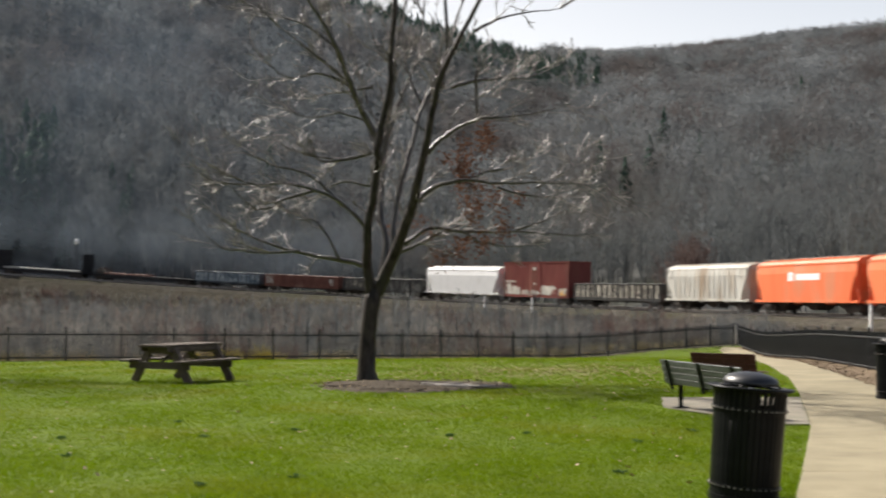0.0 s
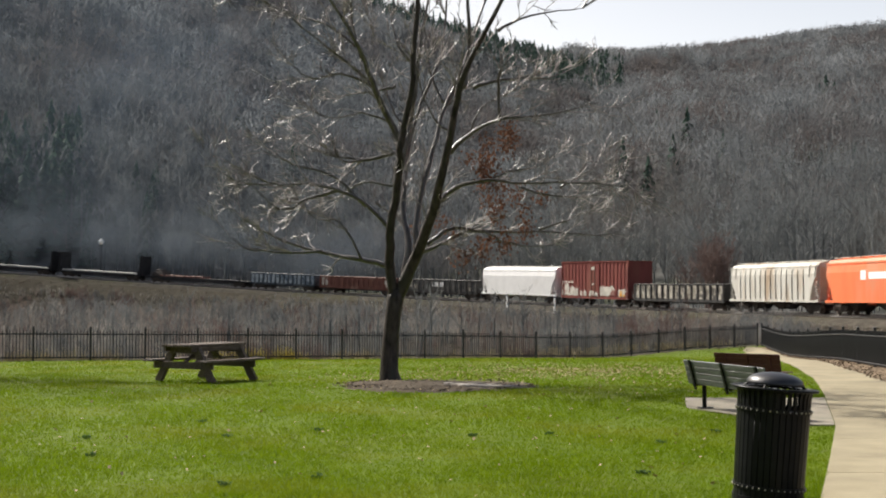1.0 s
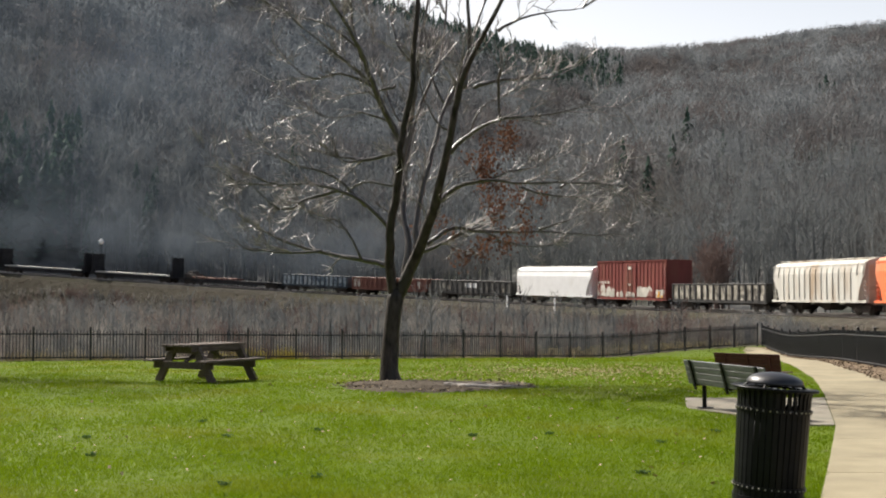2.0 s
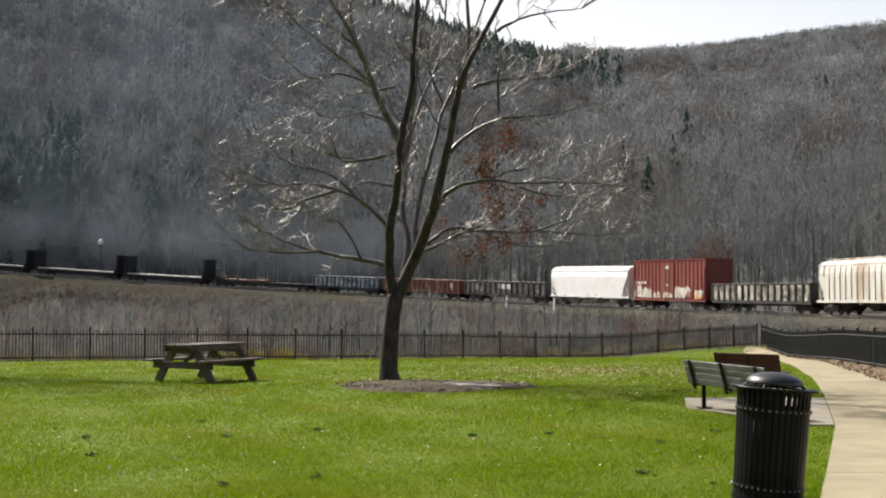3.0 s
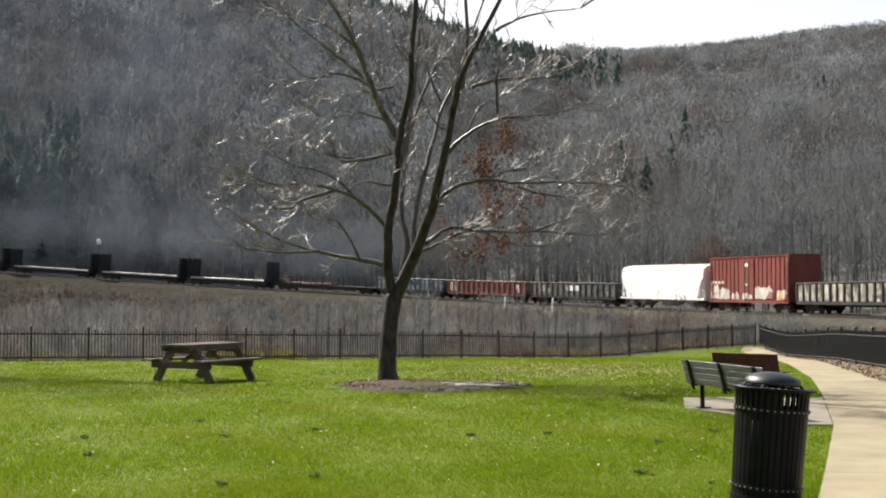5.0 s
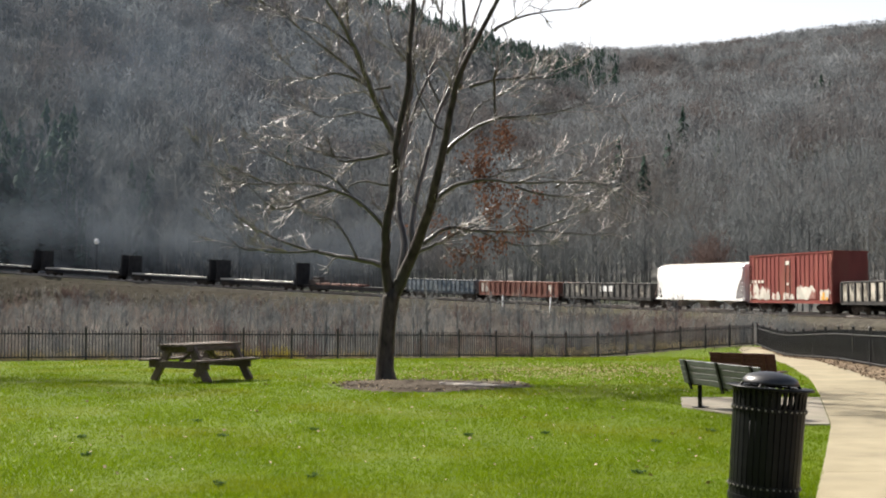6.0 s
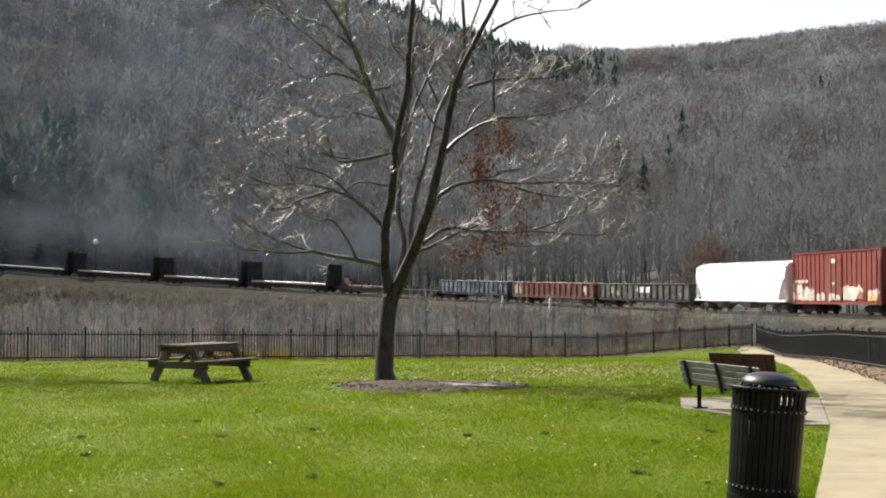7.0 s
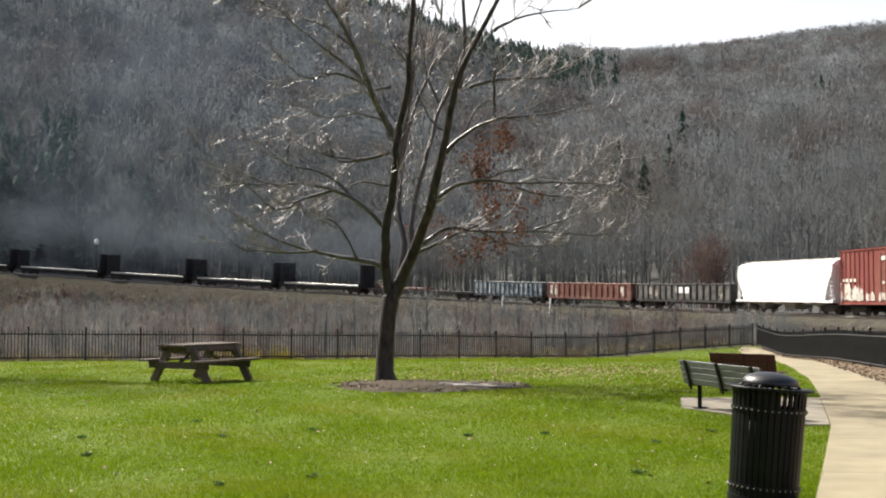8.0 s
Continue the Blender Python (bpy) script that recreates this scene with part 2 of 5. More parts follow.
# ---- the lie of the land ----
CURVE, START, HEADING = 167.0, (32.485, 92.5), radians(100.225)
CENTRE = (START[0] - CURVE * math.sin(HEADING), START[1] + CURVE * math.cos(HEADING))
SPEED = 7.404


def rail_level(s):
    s = np.clip(s - 10, -60, 230)
    return 1.7 - 1.45 + 0.003 * s + 0.000188 * s * s


def on_track(s, off=0.0):
    """Place and heading on the track, s metres along it; off: metres towards the inside of the curve."""
    a = HEADING + s / CURVE
    r = CURVE - off
    return CENTRE[0] + r * math.sin(a), CENTRE[1] - r * math.cos(a), float(rail_level(s)), a


def smooth01(u):
    u = np.clip(u, 0, 1)
    return u * u * (3 - 2 * u)


def lawn_level(y):
    return np.interp(y, (-60, 0, 10, 18, 25, 32, 40, 46, 51, 54, 57, 61, 90), (0.1, 0.0, -0.03, -0.08, -0.15, -0.27, -0.43, -0.67, -0.84, -0.85, -0.83, -0.76, -0.9))


FENCE_A, FENCE_B = (-13.6, 40.4), (15.6, 60.6)
FENCE_LINE = ((-18.21, 37.21), FENCE_A, (-3.91, 45.9), (6.83, 53.3), FENCE_B)


def beyond_fence(x, y):
    """Metres past the line of the back fence."""
    xs, ys = (-60.0, *(p[0] for p in FENCE_LINE), 45.0), (8.3, *(p[1] for p in FENCE_LINE), 89.0)
    return (np.asarray(y, float) - np.interp(x, xs, ys)) * 0.82


def ridge_profile(dist, toe, ridge, top):
    u = np.clip((dist - toe) / (ridge - toe), 0, 1)
    up = top * (0.75 * u + 0.25 * smooth01(u))
    return np.where(dist > ridge, top - (dist - ridge) * 0.25, up)


def land(x, y):
    x, y = np.asarray(x, float), np.asarray(y, float)
    dist, az = np.hypot(x, y), np.arctan2(x, y)
    rx, ry = x - CENTRE[0], y - CENTRE[1]
    d = np.hypot(rx, ry) - CURVE
    s = (np.arctan2(rx, -ry) - HEADING) * CURVE
    s = np.where(s < -3 * CURVE, s + 2 * math.pi * CURVE, s)
    bed = rail_level(s) - 0.75
    base = lawn_level(y) - 0.24 * np.exp(-((y - 55) / 3.5) ** 2) * (1 - smooth01((x - 4) / 9)) - 0.7 * smooth01(beyond_fence(x, y) / 14)
    z = base + (bed - base) * smooth01((d + 17) / 12.5)
    # the wooded slopes
    q = np.tan(np.clip(az, -1.2, 1.2)) * 2154 / 100
    left_toe = 246.0
    left_rise = np.interp(q, (-40, -7.84, -4, -0.9, 1.2, 2.2, 3.2, 4.6, 7.0, 10), (0.30, 0.315, 0.27, 0.215, 0.18, 0.165, 0.14, 0.10, 0.05, 0.0))
    left_far = np.interp(q, (-40, -7.84, 0, 3, 8), (620, 620, 630, 600, 480))
    right_rise = np.interp(q, (-40, 0, 2.2, 3.3, 5.0, 6.5, 8, 30), (0.05, 0.13, 0.1815, 0.1785, 0.1835, 0.1875, 0.1885, 0.16))
    left = ridge_profile(dist, left_toe, left_far, left_rise * left_far)
    toe2 = np.interp(q, (-8, 0, 4, 8), (300, 240, 175, 140))
    right = ridge_profile(dist, toe2, 830.0, right_rise * 830)
    hill = np.maximum(left, right)
    rough = 2.5 * np.sin(x * 0.031 + 1.3 * np.sin(y * 0.017)) + 2.0 * np.sin(y * 0.041 + x * 0.02)
    hill = hill + rough * smooth01((dist - 280) / 150)
    out = smooth01((d - 5) / 14) * smooth01((dist - 60) / 60)
    return np.where(d > 0, bed + np.maximum(hill, 0) * out, z)


# ---- ground ----
def ground():
    rings = np.concatenate([[0.5, 2, 4, 6], np.arange(8, 70, 1.0), np.arange(70, 300, 3.0), np.geomspace(300, 3500, 60)])
    az = np.radians(np.concatenate([np.arange(-180, -30, 3.0), np.arange(-30, 30, 0.4), np.arange(30, 180, 3.0)]))
    n, k = len(az), len(rings)
    r, a = np.meshgrid(rings, az, indexing="ij")
    x, y = r * np.sin(a), r * np.cos(a)
    v = np.stack([x, y, land(x, y)], -1).reshape(-1, 3)
    i, j = np.meshgrid(np.arange(k - 1), np.arange(n), indexing="ij")
    p, q = i * n + j, i * n + (j + 1) % n
    f = np.concatenate([np.stack([p, p + n, q + n], -1).reshape(-1, 3), np.stack([p, q + n, q], -1).reshape(-1, 3)])
    v = np.concatenate([v, [[0, 0, 0]]])
    c = len(v) - 1
    f = np.concatenate([f, np.stack([np.arange(n), (np.arange(n) + 1) % n, np.full(n, c)], -1)])
    me = triangles("ground", v, f, "lawn", True)
    me.materials.append(M["scrub"])
    me.materials.append(M["woods_floor"])
    mid = v[f].mean(1)
    past = beyond_fence(mid[:, 0], mid[:, 1]) > 0.1
    right = mid[:, 0] > 7.4 + 0.14 * mid[:, 1]
    d = np.hypot(mid[:, 0] - CENTRE[0], mid[:, 1] - CENTRE[1]) - CURVE
    me.polygons.foreach_set("material_index", np.where(d > 7, 2, np.where(past | right, 1, 0)).astype(np.int32))
    tagged(new("ground", me), "green mown lawn running into brown scrub and wooded slopes", "ground", kind="structure")


ground()


def sheet(name, left, right, ys, mat, lift, label, edge=0.05, parent=None):
    """A slab of ground cover between two curving edges, with a small step at its rim."""
    s = Soup()
    n = len(ys)
    for i in range(n):
        a, b = left[i], right[i]
        za, zb = float(land(a, ys[i])) + lift, float(land(b, ys[i])) + lift
        s.v += [(a, ys[i], za - edge), (a, ys[i], za), (b, ys[i], zb), (b, ys[i], zb - edge)]
    for i in range(n - 1):
        k = 4 * i
        s.f += [(k, k + 4, k + 5, k + 1), (k + 1, k + 5, k + 6, k + 2), (k + 2, k + 6, k + 7, k + 3)]
    s.f += [(0, 1, 2, 3), (4 * n - 4, 4 * n - 1, 4 * n - 2, 4 * n - 3)]
    if parent is not None:
        return part(name, s, mat, parent)
    return tagged(part(name, s, mat), label, name, kind="structure")


def path_left(y):
    return float(np.interp(y, (-6, 0, 6, 10.4, 13.0, 16.7, 22.8, 28.2, 36.9, 57, 59.5), (-1.5, -0.3, 1.7, 3.2, 4.1, 5.36, 7.1, 8.55, 10.5, 14.0, 14.8)))


def path_right(y):
    return float(np.interp(y, (-6, 0, 10, 20, 26.6, 37.4, 55, 59.5), (3.5, 4.2, 6.4, 8.3, 9.7, 11.9, 15.1, 15.3)))


ys = [-6 + 0.5 * i for i in range(132)]
footpath = tagged(new("pavement"), "tan concrete footpath of cast slabs beside the lawn", "footpath", kind="structure")
for k in range(0, 131, 6):
    seg = ys[k:k + 7]
    seg = seg[:-1] + [seg[-1] - 0.012] if len(seg) > 1 else seg
    if len(seg) > 1:
        sheet("slab", [path_left(y) for y in seg], [path_right(y) for y in seg], seg, "concrete", 0.02, "", parent=footpath)


def fence_right(y):
    return 7.4 + 0.14 * y


seg = [-4 + 0.7 * i for i in range(91)]
sheet("leaf_litter", [path_right(y) + 0.02 for y in seg], [max(fence_right(y) + 0.5, path_right(y) + 0.1) for y in seg], seg, "leaf_strip", 0.03,
      "brown dead leaves drifted between footpath and fence")
# bench pad beside the path
seg = [16.75 + 0.25 * i for i in range(21)]
sheet("pavement", [float(np.interp(y, (16.75, 19.6, 21.75), (5.0, 3.9, 4.3))) for y in seg], [path_left(y) - 0.015 for y in seg], seg, "pad", 0.018,
      "pale concrete bench pad joined to the footpath")


def tree_bed():
    s = Soup()
    n = 90
    rnd = random.Random(5)
    s.v.append((-0.2, 25.4, float(land(-0.2, 25.4)) + 0.06))
    for r, lift in ((0.6, 0.05), (0.90, 0.02), (1.03, -0.03)):
        for j in range(n):
            a = 2 * math.pi * j / n
            w = r * (1 + 0.08 * math.sin(3 * a + 1) + rnd.uniform(-0.10, 0.08))
            x, y = -0.2 + 2.15 * w * math.cos(a), 25.4 + 2.2 * w * math.sin(a)
            s.v.append((x, y, float(land(x, y)) + lift))
    s.f += [(0, 1 + j, 1 + (j + 1) % n) for j in range(n)]
    for k in range(2):
        s.f += [(1 + k * n + j, 1 + k * n + n + j, 1 + k * n + n + (j + 1) % n, 1 + k * n + (j + 1) % n) for j in range(n)]
    tagged(part("tree_bed", s, "mulch", smooth=True), "bare grey-brown soil and mulch round the tree foot", "mulch", kind="structure")


tree_bed()


# ---- railway ----
def railway():
    s0, s1 = -150, 300
    ss = np.arange(s0, s1, 3.0)
    bed = Soup()
    prof = ((3.6, -0.9), (2.2, -0.3), (1.6, -0.22), (-7.5, -0.3), (-9.5, -1.2))
    for s in ss:
        for off, dz in prof:
            x, y, z, a = on_track(s, off)
            bed.v.append((x, y, z + dz))
    w = len(prof)
    for i in range(len(ss) - 1):
        bed.f += [(i * w + j, i * w + w + j, i * w + w + j + 1, i * w + j + 1) for j in range(w - 1)]
    track = new("railway_track")
    tagged(track, "curving railway track on a grey ballast bank", "railway", kind="structure")
    part("ballast", bed, "ballast", track)
    for base in (0.0, -4.2):
        for off in (-0.72, 0.72):
            r = Soup()
            for s in ss:
                x, y, z, a = on_track(s, base + off)
                for du, dz in ((-0.07, -0.2), (-0.04, 0), (0.04, 0), (0.07, -0.2)):
                    r.v.append((x - du * math.sin(a), y + du * math.cos(a), z + dz))
            for i in range(len(ss) - 1):
                r.f += [(i * 4 + j, i * 4 + 4 + j, i * 4 + 5 + j, i * 4 + 1 + j) for j in range(3)]
            part("rail", r, "rail_steel", track)
    t = Soup()
    for base in (0.0, -4.2):
        for s in np.arange(-30, 200, 0.6):
            x, y, z, a = on_track(s, base)
            t.box(-0.12, 0.12, -1.3, 1.3, -0.32, -0.16, pose(x, y, z, 0, 0, math.degrees(a)))
    ob = part("sleepers", t, "tie", track)
    tagged(ob, kind="stuff")


railway()

# ---- train ----
TRACKED = []


def bogie(parent, x):
    """A two-axle truck: side frames, bolster and two turning wheelsets."""
    b = Soup()
    for y in (-1.0, 1.0):
        b.prism([(x - 1.25, 0.58), (x - 1.1, 0.72), (x - 0.45, 0.80), (x + 0.45, 0.80), (x + 1.1, 0.72), (x + 1.25, 0.58), (x + 1.2, 0.40), (x + 0.9, 0.40),
                 (x + 0.45, 0.26), (x - 0.45, 0.26), (x - 0.9, 0.40), (x - 1.2, 0.40)], y - 0.09, y + 0.09)
        for q in (-0.88, 0.88):
            b.tube([(x + q, y - 0.1, 0.45), (x + q, y + 0.14, 0.45)], 0.16, 8)
    b.box(x - 0.2, x + 0.2, -1.1, 1.1, 0.5, 0.9)
    t = part("bogie", b, "truck_dark", parent)
    for q in (-0.88, 0.88):
        w = Soup()
        turn = pose(0, 0, 0, 90)
        for y in (-0.76, 0.76):
            out = 1 if y > 0 else -1
            w.lathe([(0.06, y - 0.07), (0.35, y - 0.05), (0.42, y - 0.07), (0.42, y + 0.06), (0.30, y + 0.03), (0.1, y + 0.06), (0.0, y + 0.06)], 14, turn)
            for k in range(3):
                a = 2 * math.pi * k / 3
                w.box(-0.03, 0.03, -0.03, 0.03, y - 0.02, y + 0.08 * out + 0.02, turn @ pose(0.2 * math.cos(a), 0.2 * math.sin(a), 0))
        w.tube([(0, -0.8, 0), (0, 0.8, 0)], 0.08, 8)
        ob = part("wheelset", w, "truck_dark", parent, at=pose(x + q, 0, 0.42))
        TRACKED.append((ob, x + q))
    return t


def coupler(parent, half):
    for e in (-1, 1):
        s = Soup().box(min(e * half, e * (half + 0.62)), max(e * half, e * (half + 0.62)), -0.13, 0.13, 0.72, 1.0, bevel=0.03)
        part("coupler", s, "truck_dark", parent)


def ladder(parent, x, y, z0, z1, mat, wide=0.42, along=True):
    s = Soup()
    ends = [(x - wide / 2, y), (x + wide / 2, y)] if along else [(x, y - wide / 2), (x, y + wide / 2)]
    for q in ends:
        s.tube([(*q, z0), (*q, z1)], 0.03, 4)
    k = int((z1 - z0) / 0.36)
    for i in range(k + 1):
        z = z0 + 0.08 + i * 0.36
        if z < z1:
            s.tube([(*ends[0], z), (*ends[1], z)], 0.022, 4)
    part("ladder", s, mat, parent)


def covered_hopper(length, mat, ribs, label, top=4.55, marks=None):
    car = tagged(new("hopper_wagon"), label, "rail wagon", "freight train wagons")
    h = length / 2 - 0.65
    body = Soup()
    # barrel-sided body, ends cut away below
    sect = [(1.585, 1.15), (1.592, 1.5), (1.595, 1.9), (1.6, 2.3), (1.6, 2.65), (1.6, 2.88), (1.6, 3.05), (1.6, 3.3), (1.48, 3.95), (1.25, top - 0.15), (0.6, top), (0, top + 0.04)]
    sect = sect + [(-y, z) for y, z in sect[-2::-1]]
    cut = lambda z: h - 0.2 - 1.0 * (max(0.0, 3.05 - z) / 1.9) ** 0.55
    n = len(sect)
    for e in (-1, 1):
        body.v += [(e * cut(z), y, z) for y, z in sect]
    body.f += [(i, i + 1, n + i + 1, n + i) for i in range(n - 1)] + [(n - 1, 0, n, 2 * n - 1), tuple(range(n)), tuple(range(2 * n - 1, n - 1, -1))]
    b = part("body", body, mat, car, smooth=False)
    if ribs:
        k = ribs
        for i in range(k):
            x = -(h - 0.35) + (2 * h - 0.7) * i / (k - 1)
            for e in (-1, 1):
                low = 3.05 if abs(x) > h - 1.25 else 1.2
                pts = [(x, e * (np.interp(z, [q[1] for q in sect[:10]], [q[0] for q in sect[:10]]) + 0.03), z) for z in np.linspace(low, top - 0.2, 6)]
                part("rib", Soup().tube(pts, 0.04, 4), mat, b)
    sill = Soup()
    for e in (-1, 1):
        sill.box(-h, h, e * 1.52 - 0.1, e * 1.52 + 0.1, 0.98, 1.147)
    sill.box(-h, h, -0.25, 0.25, 0.8, 1.15)
    part("side_sill", sill, mat, car)
    eave = Soup()
    for e in (-1, 1):
        eave.box(-h + 0.15, h - 0.15, e * 1.42 - 0.1, e * 1.42 + 0.1, top - 0.5, top - 0.36)
    part("top_chord", eave, mat, car)
    for i in range(3):
        x = (-h + 2.9) + (2 * h - 5.8) * i / 2
        bay = Soup()
        bay.v += [(x - 1.7, -1.15, 1.15), (x + 1.7, -1.15, 1.15), (x + 1.7, 1.15, 1.15), (x - 1.7, 1.15, 1.15),
                  (x - 0.3, -0.6, 0.35), (x + 0.3, -0.6, 0.35), (x + 0.3, 0.6, 0.35), (x - 0.3, 0.6, 0.35)]
        bay.f += [(0, 1, 5, 4), (1, 2, 6, 5), (2, 3, 7, 6), (3, 0, 4, 7), (4, 5, 6, 7)]
        part("hopper_bay", bay, "truck_dark" if mat != "white_paint" else "grey_hopper", car)
    for e in (-1, 1):
        post = Soup()
        for y in (-1.35, 1.35):
            post.tube([(e * (h - 0.1), y, 1.1), (e * (h - 0.1), y, top - 0.35)], 0.06, 4)
            post.tube([(e * (h - 0.1), y, 1.1), (e * (h - 0.95), y * 0.9, 2.2)], 0.05, 4)
        post.box(min(e * (h - 0.4), e * h), max(e * (h - 0.4), e * h), -1.45, 1.45, 0.98, 1.1)
        part("end_frame", post, mat, car)
        for y in (-1.5, 1.5):
            ladder(car, e * (h - 0.35), y, 1.1, top - 0.3, mat)
        bogie(car, e * (h - 1.5))
    roofwalk = Soup()
    for y in (-0.35, 0.35):
        roofwalk.box(-h + 0.1, h - 0.1, y * 2 - 0.12, y * 2 + 0.12, top + 0.06, top + 0.1)
    part("running_board", roofwalk, "grey_hopper", car)
    for i in range(9):
        x = (-h + 1) + (2 * h - 2) * i / 8
        part("hatch", Soup().box(x - 0.55, x + 0.55, -0.35, 0.35, top, top + 0.11, bevel=0.03), mat, car)
    if marks:
        for x0, x1, z0, z1 in marks:
            part("marking", Soup().box(x0, x1, 1.6, 1.612, z0, z1), "white_paint", b)
    coupler(car, h)
    return car


def boxcar(length, label):
    car = tagged(new("boxcar"), label, "rail wagon", "freight train wagons")
    h, w, z0, z1 = length / 2 - 0.62, 1.5, 1.0, 4.87
    b = part("body", Soup().box(-h, h, -w, w, z0, z1), "boxcar_red", car)
    roof = Soup().prism([(-h - 0.06, z1), (h + 0.06, z1), (h + 0.06, z1 + 0.1), (-h - 0.06, z1 + 0.1)], -w - 0.07, w + 0.07)
    top = part("roof", roof, "boxcar_red", car)
    for i in range(13):
        x = -h + 0.3 + (2 * h - 0.6) * i / 12
        part("roof_rib", Soup().box(x - 0.05, x + 0.05, -w - 0.03, w + 0.03, z1 + 0.1, z1 + 0.16), "boxcar_red", top)
    for e in (-1, 1):
        k = 20
        for i in range(k):
            x = -h + 0.15 + (2 * h - 0.3) * i / (k - 1)
            if abs(x) > 1.25:
                part("rib", Soup().box(x - 0.09, x + 0.09, e * w - 0.055, e * w + 0.055, z0 + 0.12, z1 - 0.1), "boxcar_red", b)
        door = Soup().box(-1.15, 1.15, e * w - 0.09, e * w + 0.09, z0 + 0.1, z1 - 0.18)
        for i in range(4):
            z = z0 + 0.5 + i * 0.88
            door.box(-1.1, 1.1, e * w - 0.12, e * w + 0.12, z, z + 0.07)
        d = part("sliding_door", door, "boxcar_red", car)
        rods = Soup()
        for x in (-0.35, 0.35):
            rods.tube([(x, e * (w + 0.14), z0 + 0.15), (x, e * (w + 0.14), z1 - 0.25)], 0.03, 5)
        part("lock_rod", rods, "truck_dark", d)
        part("side_sill", Soup().box(-h, h, e * w - 0.07, e * w + 0.07, z0 - 0.15, z0 + 0.06), "boxcar_red", car)
        for i in range(8):
            z = z0 + 0.4 + i * 0.44
            part("end_rib", Soup().box(e * h - 0.06, e * h + 0.06, -w + 0.1, w - 0.1, z, z + 0.16), "boxcar_red", b)
        for y in (-1.35, 1.35):
            ladder(car, e * (h - 0.3), y * 1.18, z0 - 0.2, z1 - 0.6, "boxcar_red")
        bogie(car, e * (h - 2.0))
    # over-painted patches and small faded lettering on the near side
    rnd = random.Random(11)
    for x0, x1, hi in ((-6.5, -4.9, 0.75), (-4.3, -1.35, 1.15), (-0.95, 0.7, 0.5), (1.4, 2.7, 0.55), (3.1, 4.9, 0.95), (5.0, 6.7, 1.15)):
        face = w + 0.06 if abs((x0 + x1) / 2) > 1.0 else w + 0.125
        steps = 9
        top = [(x0 + (x1 - x0) * i / steps, z0 + 0.12 + hi * rnd.uniform(0.85, 1.3) * (0.7 if i in (0, steps) else 1.0)) for i in range(steps + 1)]
        low = [(x1 - (x1 - x0) * i / steps, z0 + rnd.uniform(0.08, 0.26)) for i in range(steps + 1)]
        part("paint_patch", Soup().prism(top + low, face, face + 0.012), "scrawl", b)
    for x in (-6.1, -5.6, -5.4):
        part("paint_patch", Soup().box(x, x + 0.3, w + 0.075, w + 0.087, z0 + 0.15, z0 + rnd.uniform(0.35, 0.8)), "amber", b)
    for i in range(4):
        part("marking", Soup().box(4.2 + 0.62 * i, 4.55 + 0.62 * i, w + 0.06, w + 0.072, 2.55, 2.8), "tan_paint", b)
    part("marking", Soup().box(-0.35, 0.3, w + 0.125, w + 0.137, 4.05, 4.35), "tan_paint", b)
    part("marking", Soup().box(-0.15, 0.15, w + 0.125, w + 0.137, 2.35, 2.55), "tan_paint", b)
    coupler(car, h)
    return car


def gondola(length, mat, panel, label, patches=()):
    car = tagged(new("gondola_wagon"), label, "rail wagon", "freight train wagons")
    h, w, z0, z1 = length / 2 - 0.62, 1.5, 1.0, 2.46
    part("floor_pan", Soup().box(-h, h, -w, w, z0 - 0.05, z0 + 0.08), mat, car)
    k = 16
    for e in (-1, 1):
        side = part("side", Soup().box(-h, h, e * w - 0.03, e * w + 0.03, z0, z1), panel, car)
        part("top_rail", Soup().box(-h, h, e * w - 0.08, e * w + 0.08, z1 - 0.02, z1 + 0.12, bevel=0.02), mat, side)
        part("side_sill", Soup().box(-h, h, e * w - 0.07, e * w + 0.07, z0 - 0.2, z0 + 0.08), mat, side)
        for i in range(k):
            x = -h + 0.1 + (2 * h - 0.2) * i / (k - 1)
            part("rib", Soup().prism([(x - 0.1, z0 + 0.08), (x + 0.1, z0 + 0.08), (x + 0.1, z1 - 0.02), (x - 0.1, z1 - 0.02)], e * w - 0.13, e * w + 0.13), mat, side)
        end = Soup().box(e * h - 0.05, e * h + 0.05, -w, w, z0, z1 + 0.1)
        for i in range(3):
            end.box(e * h - 0.1, e * h + 0.1, -w + 0.1, w - 0.1, z0 + 0.3 + 0.5 * i, z0 + 0.45 + 0.5 * i)
        part("end_panel", end, mat, car)
        bogie(car, e * (h - 1.9))
    for x0, x1, za, zb, pm in patches:
        part("paint_patch", Soup().box(x0, x1, w + 0.031, w + 0.045, za, zb), pm, car)
    part("centre_sill", Soup().box(-h, h, -0.2, 0.2, 0.62, 0.95), "truck_dark", car)
    coupler(car, h)
    return car


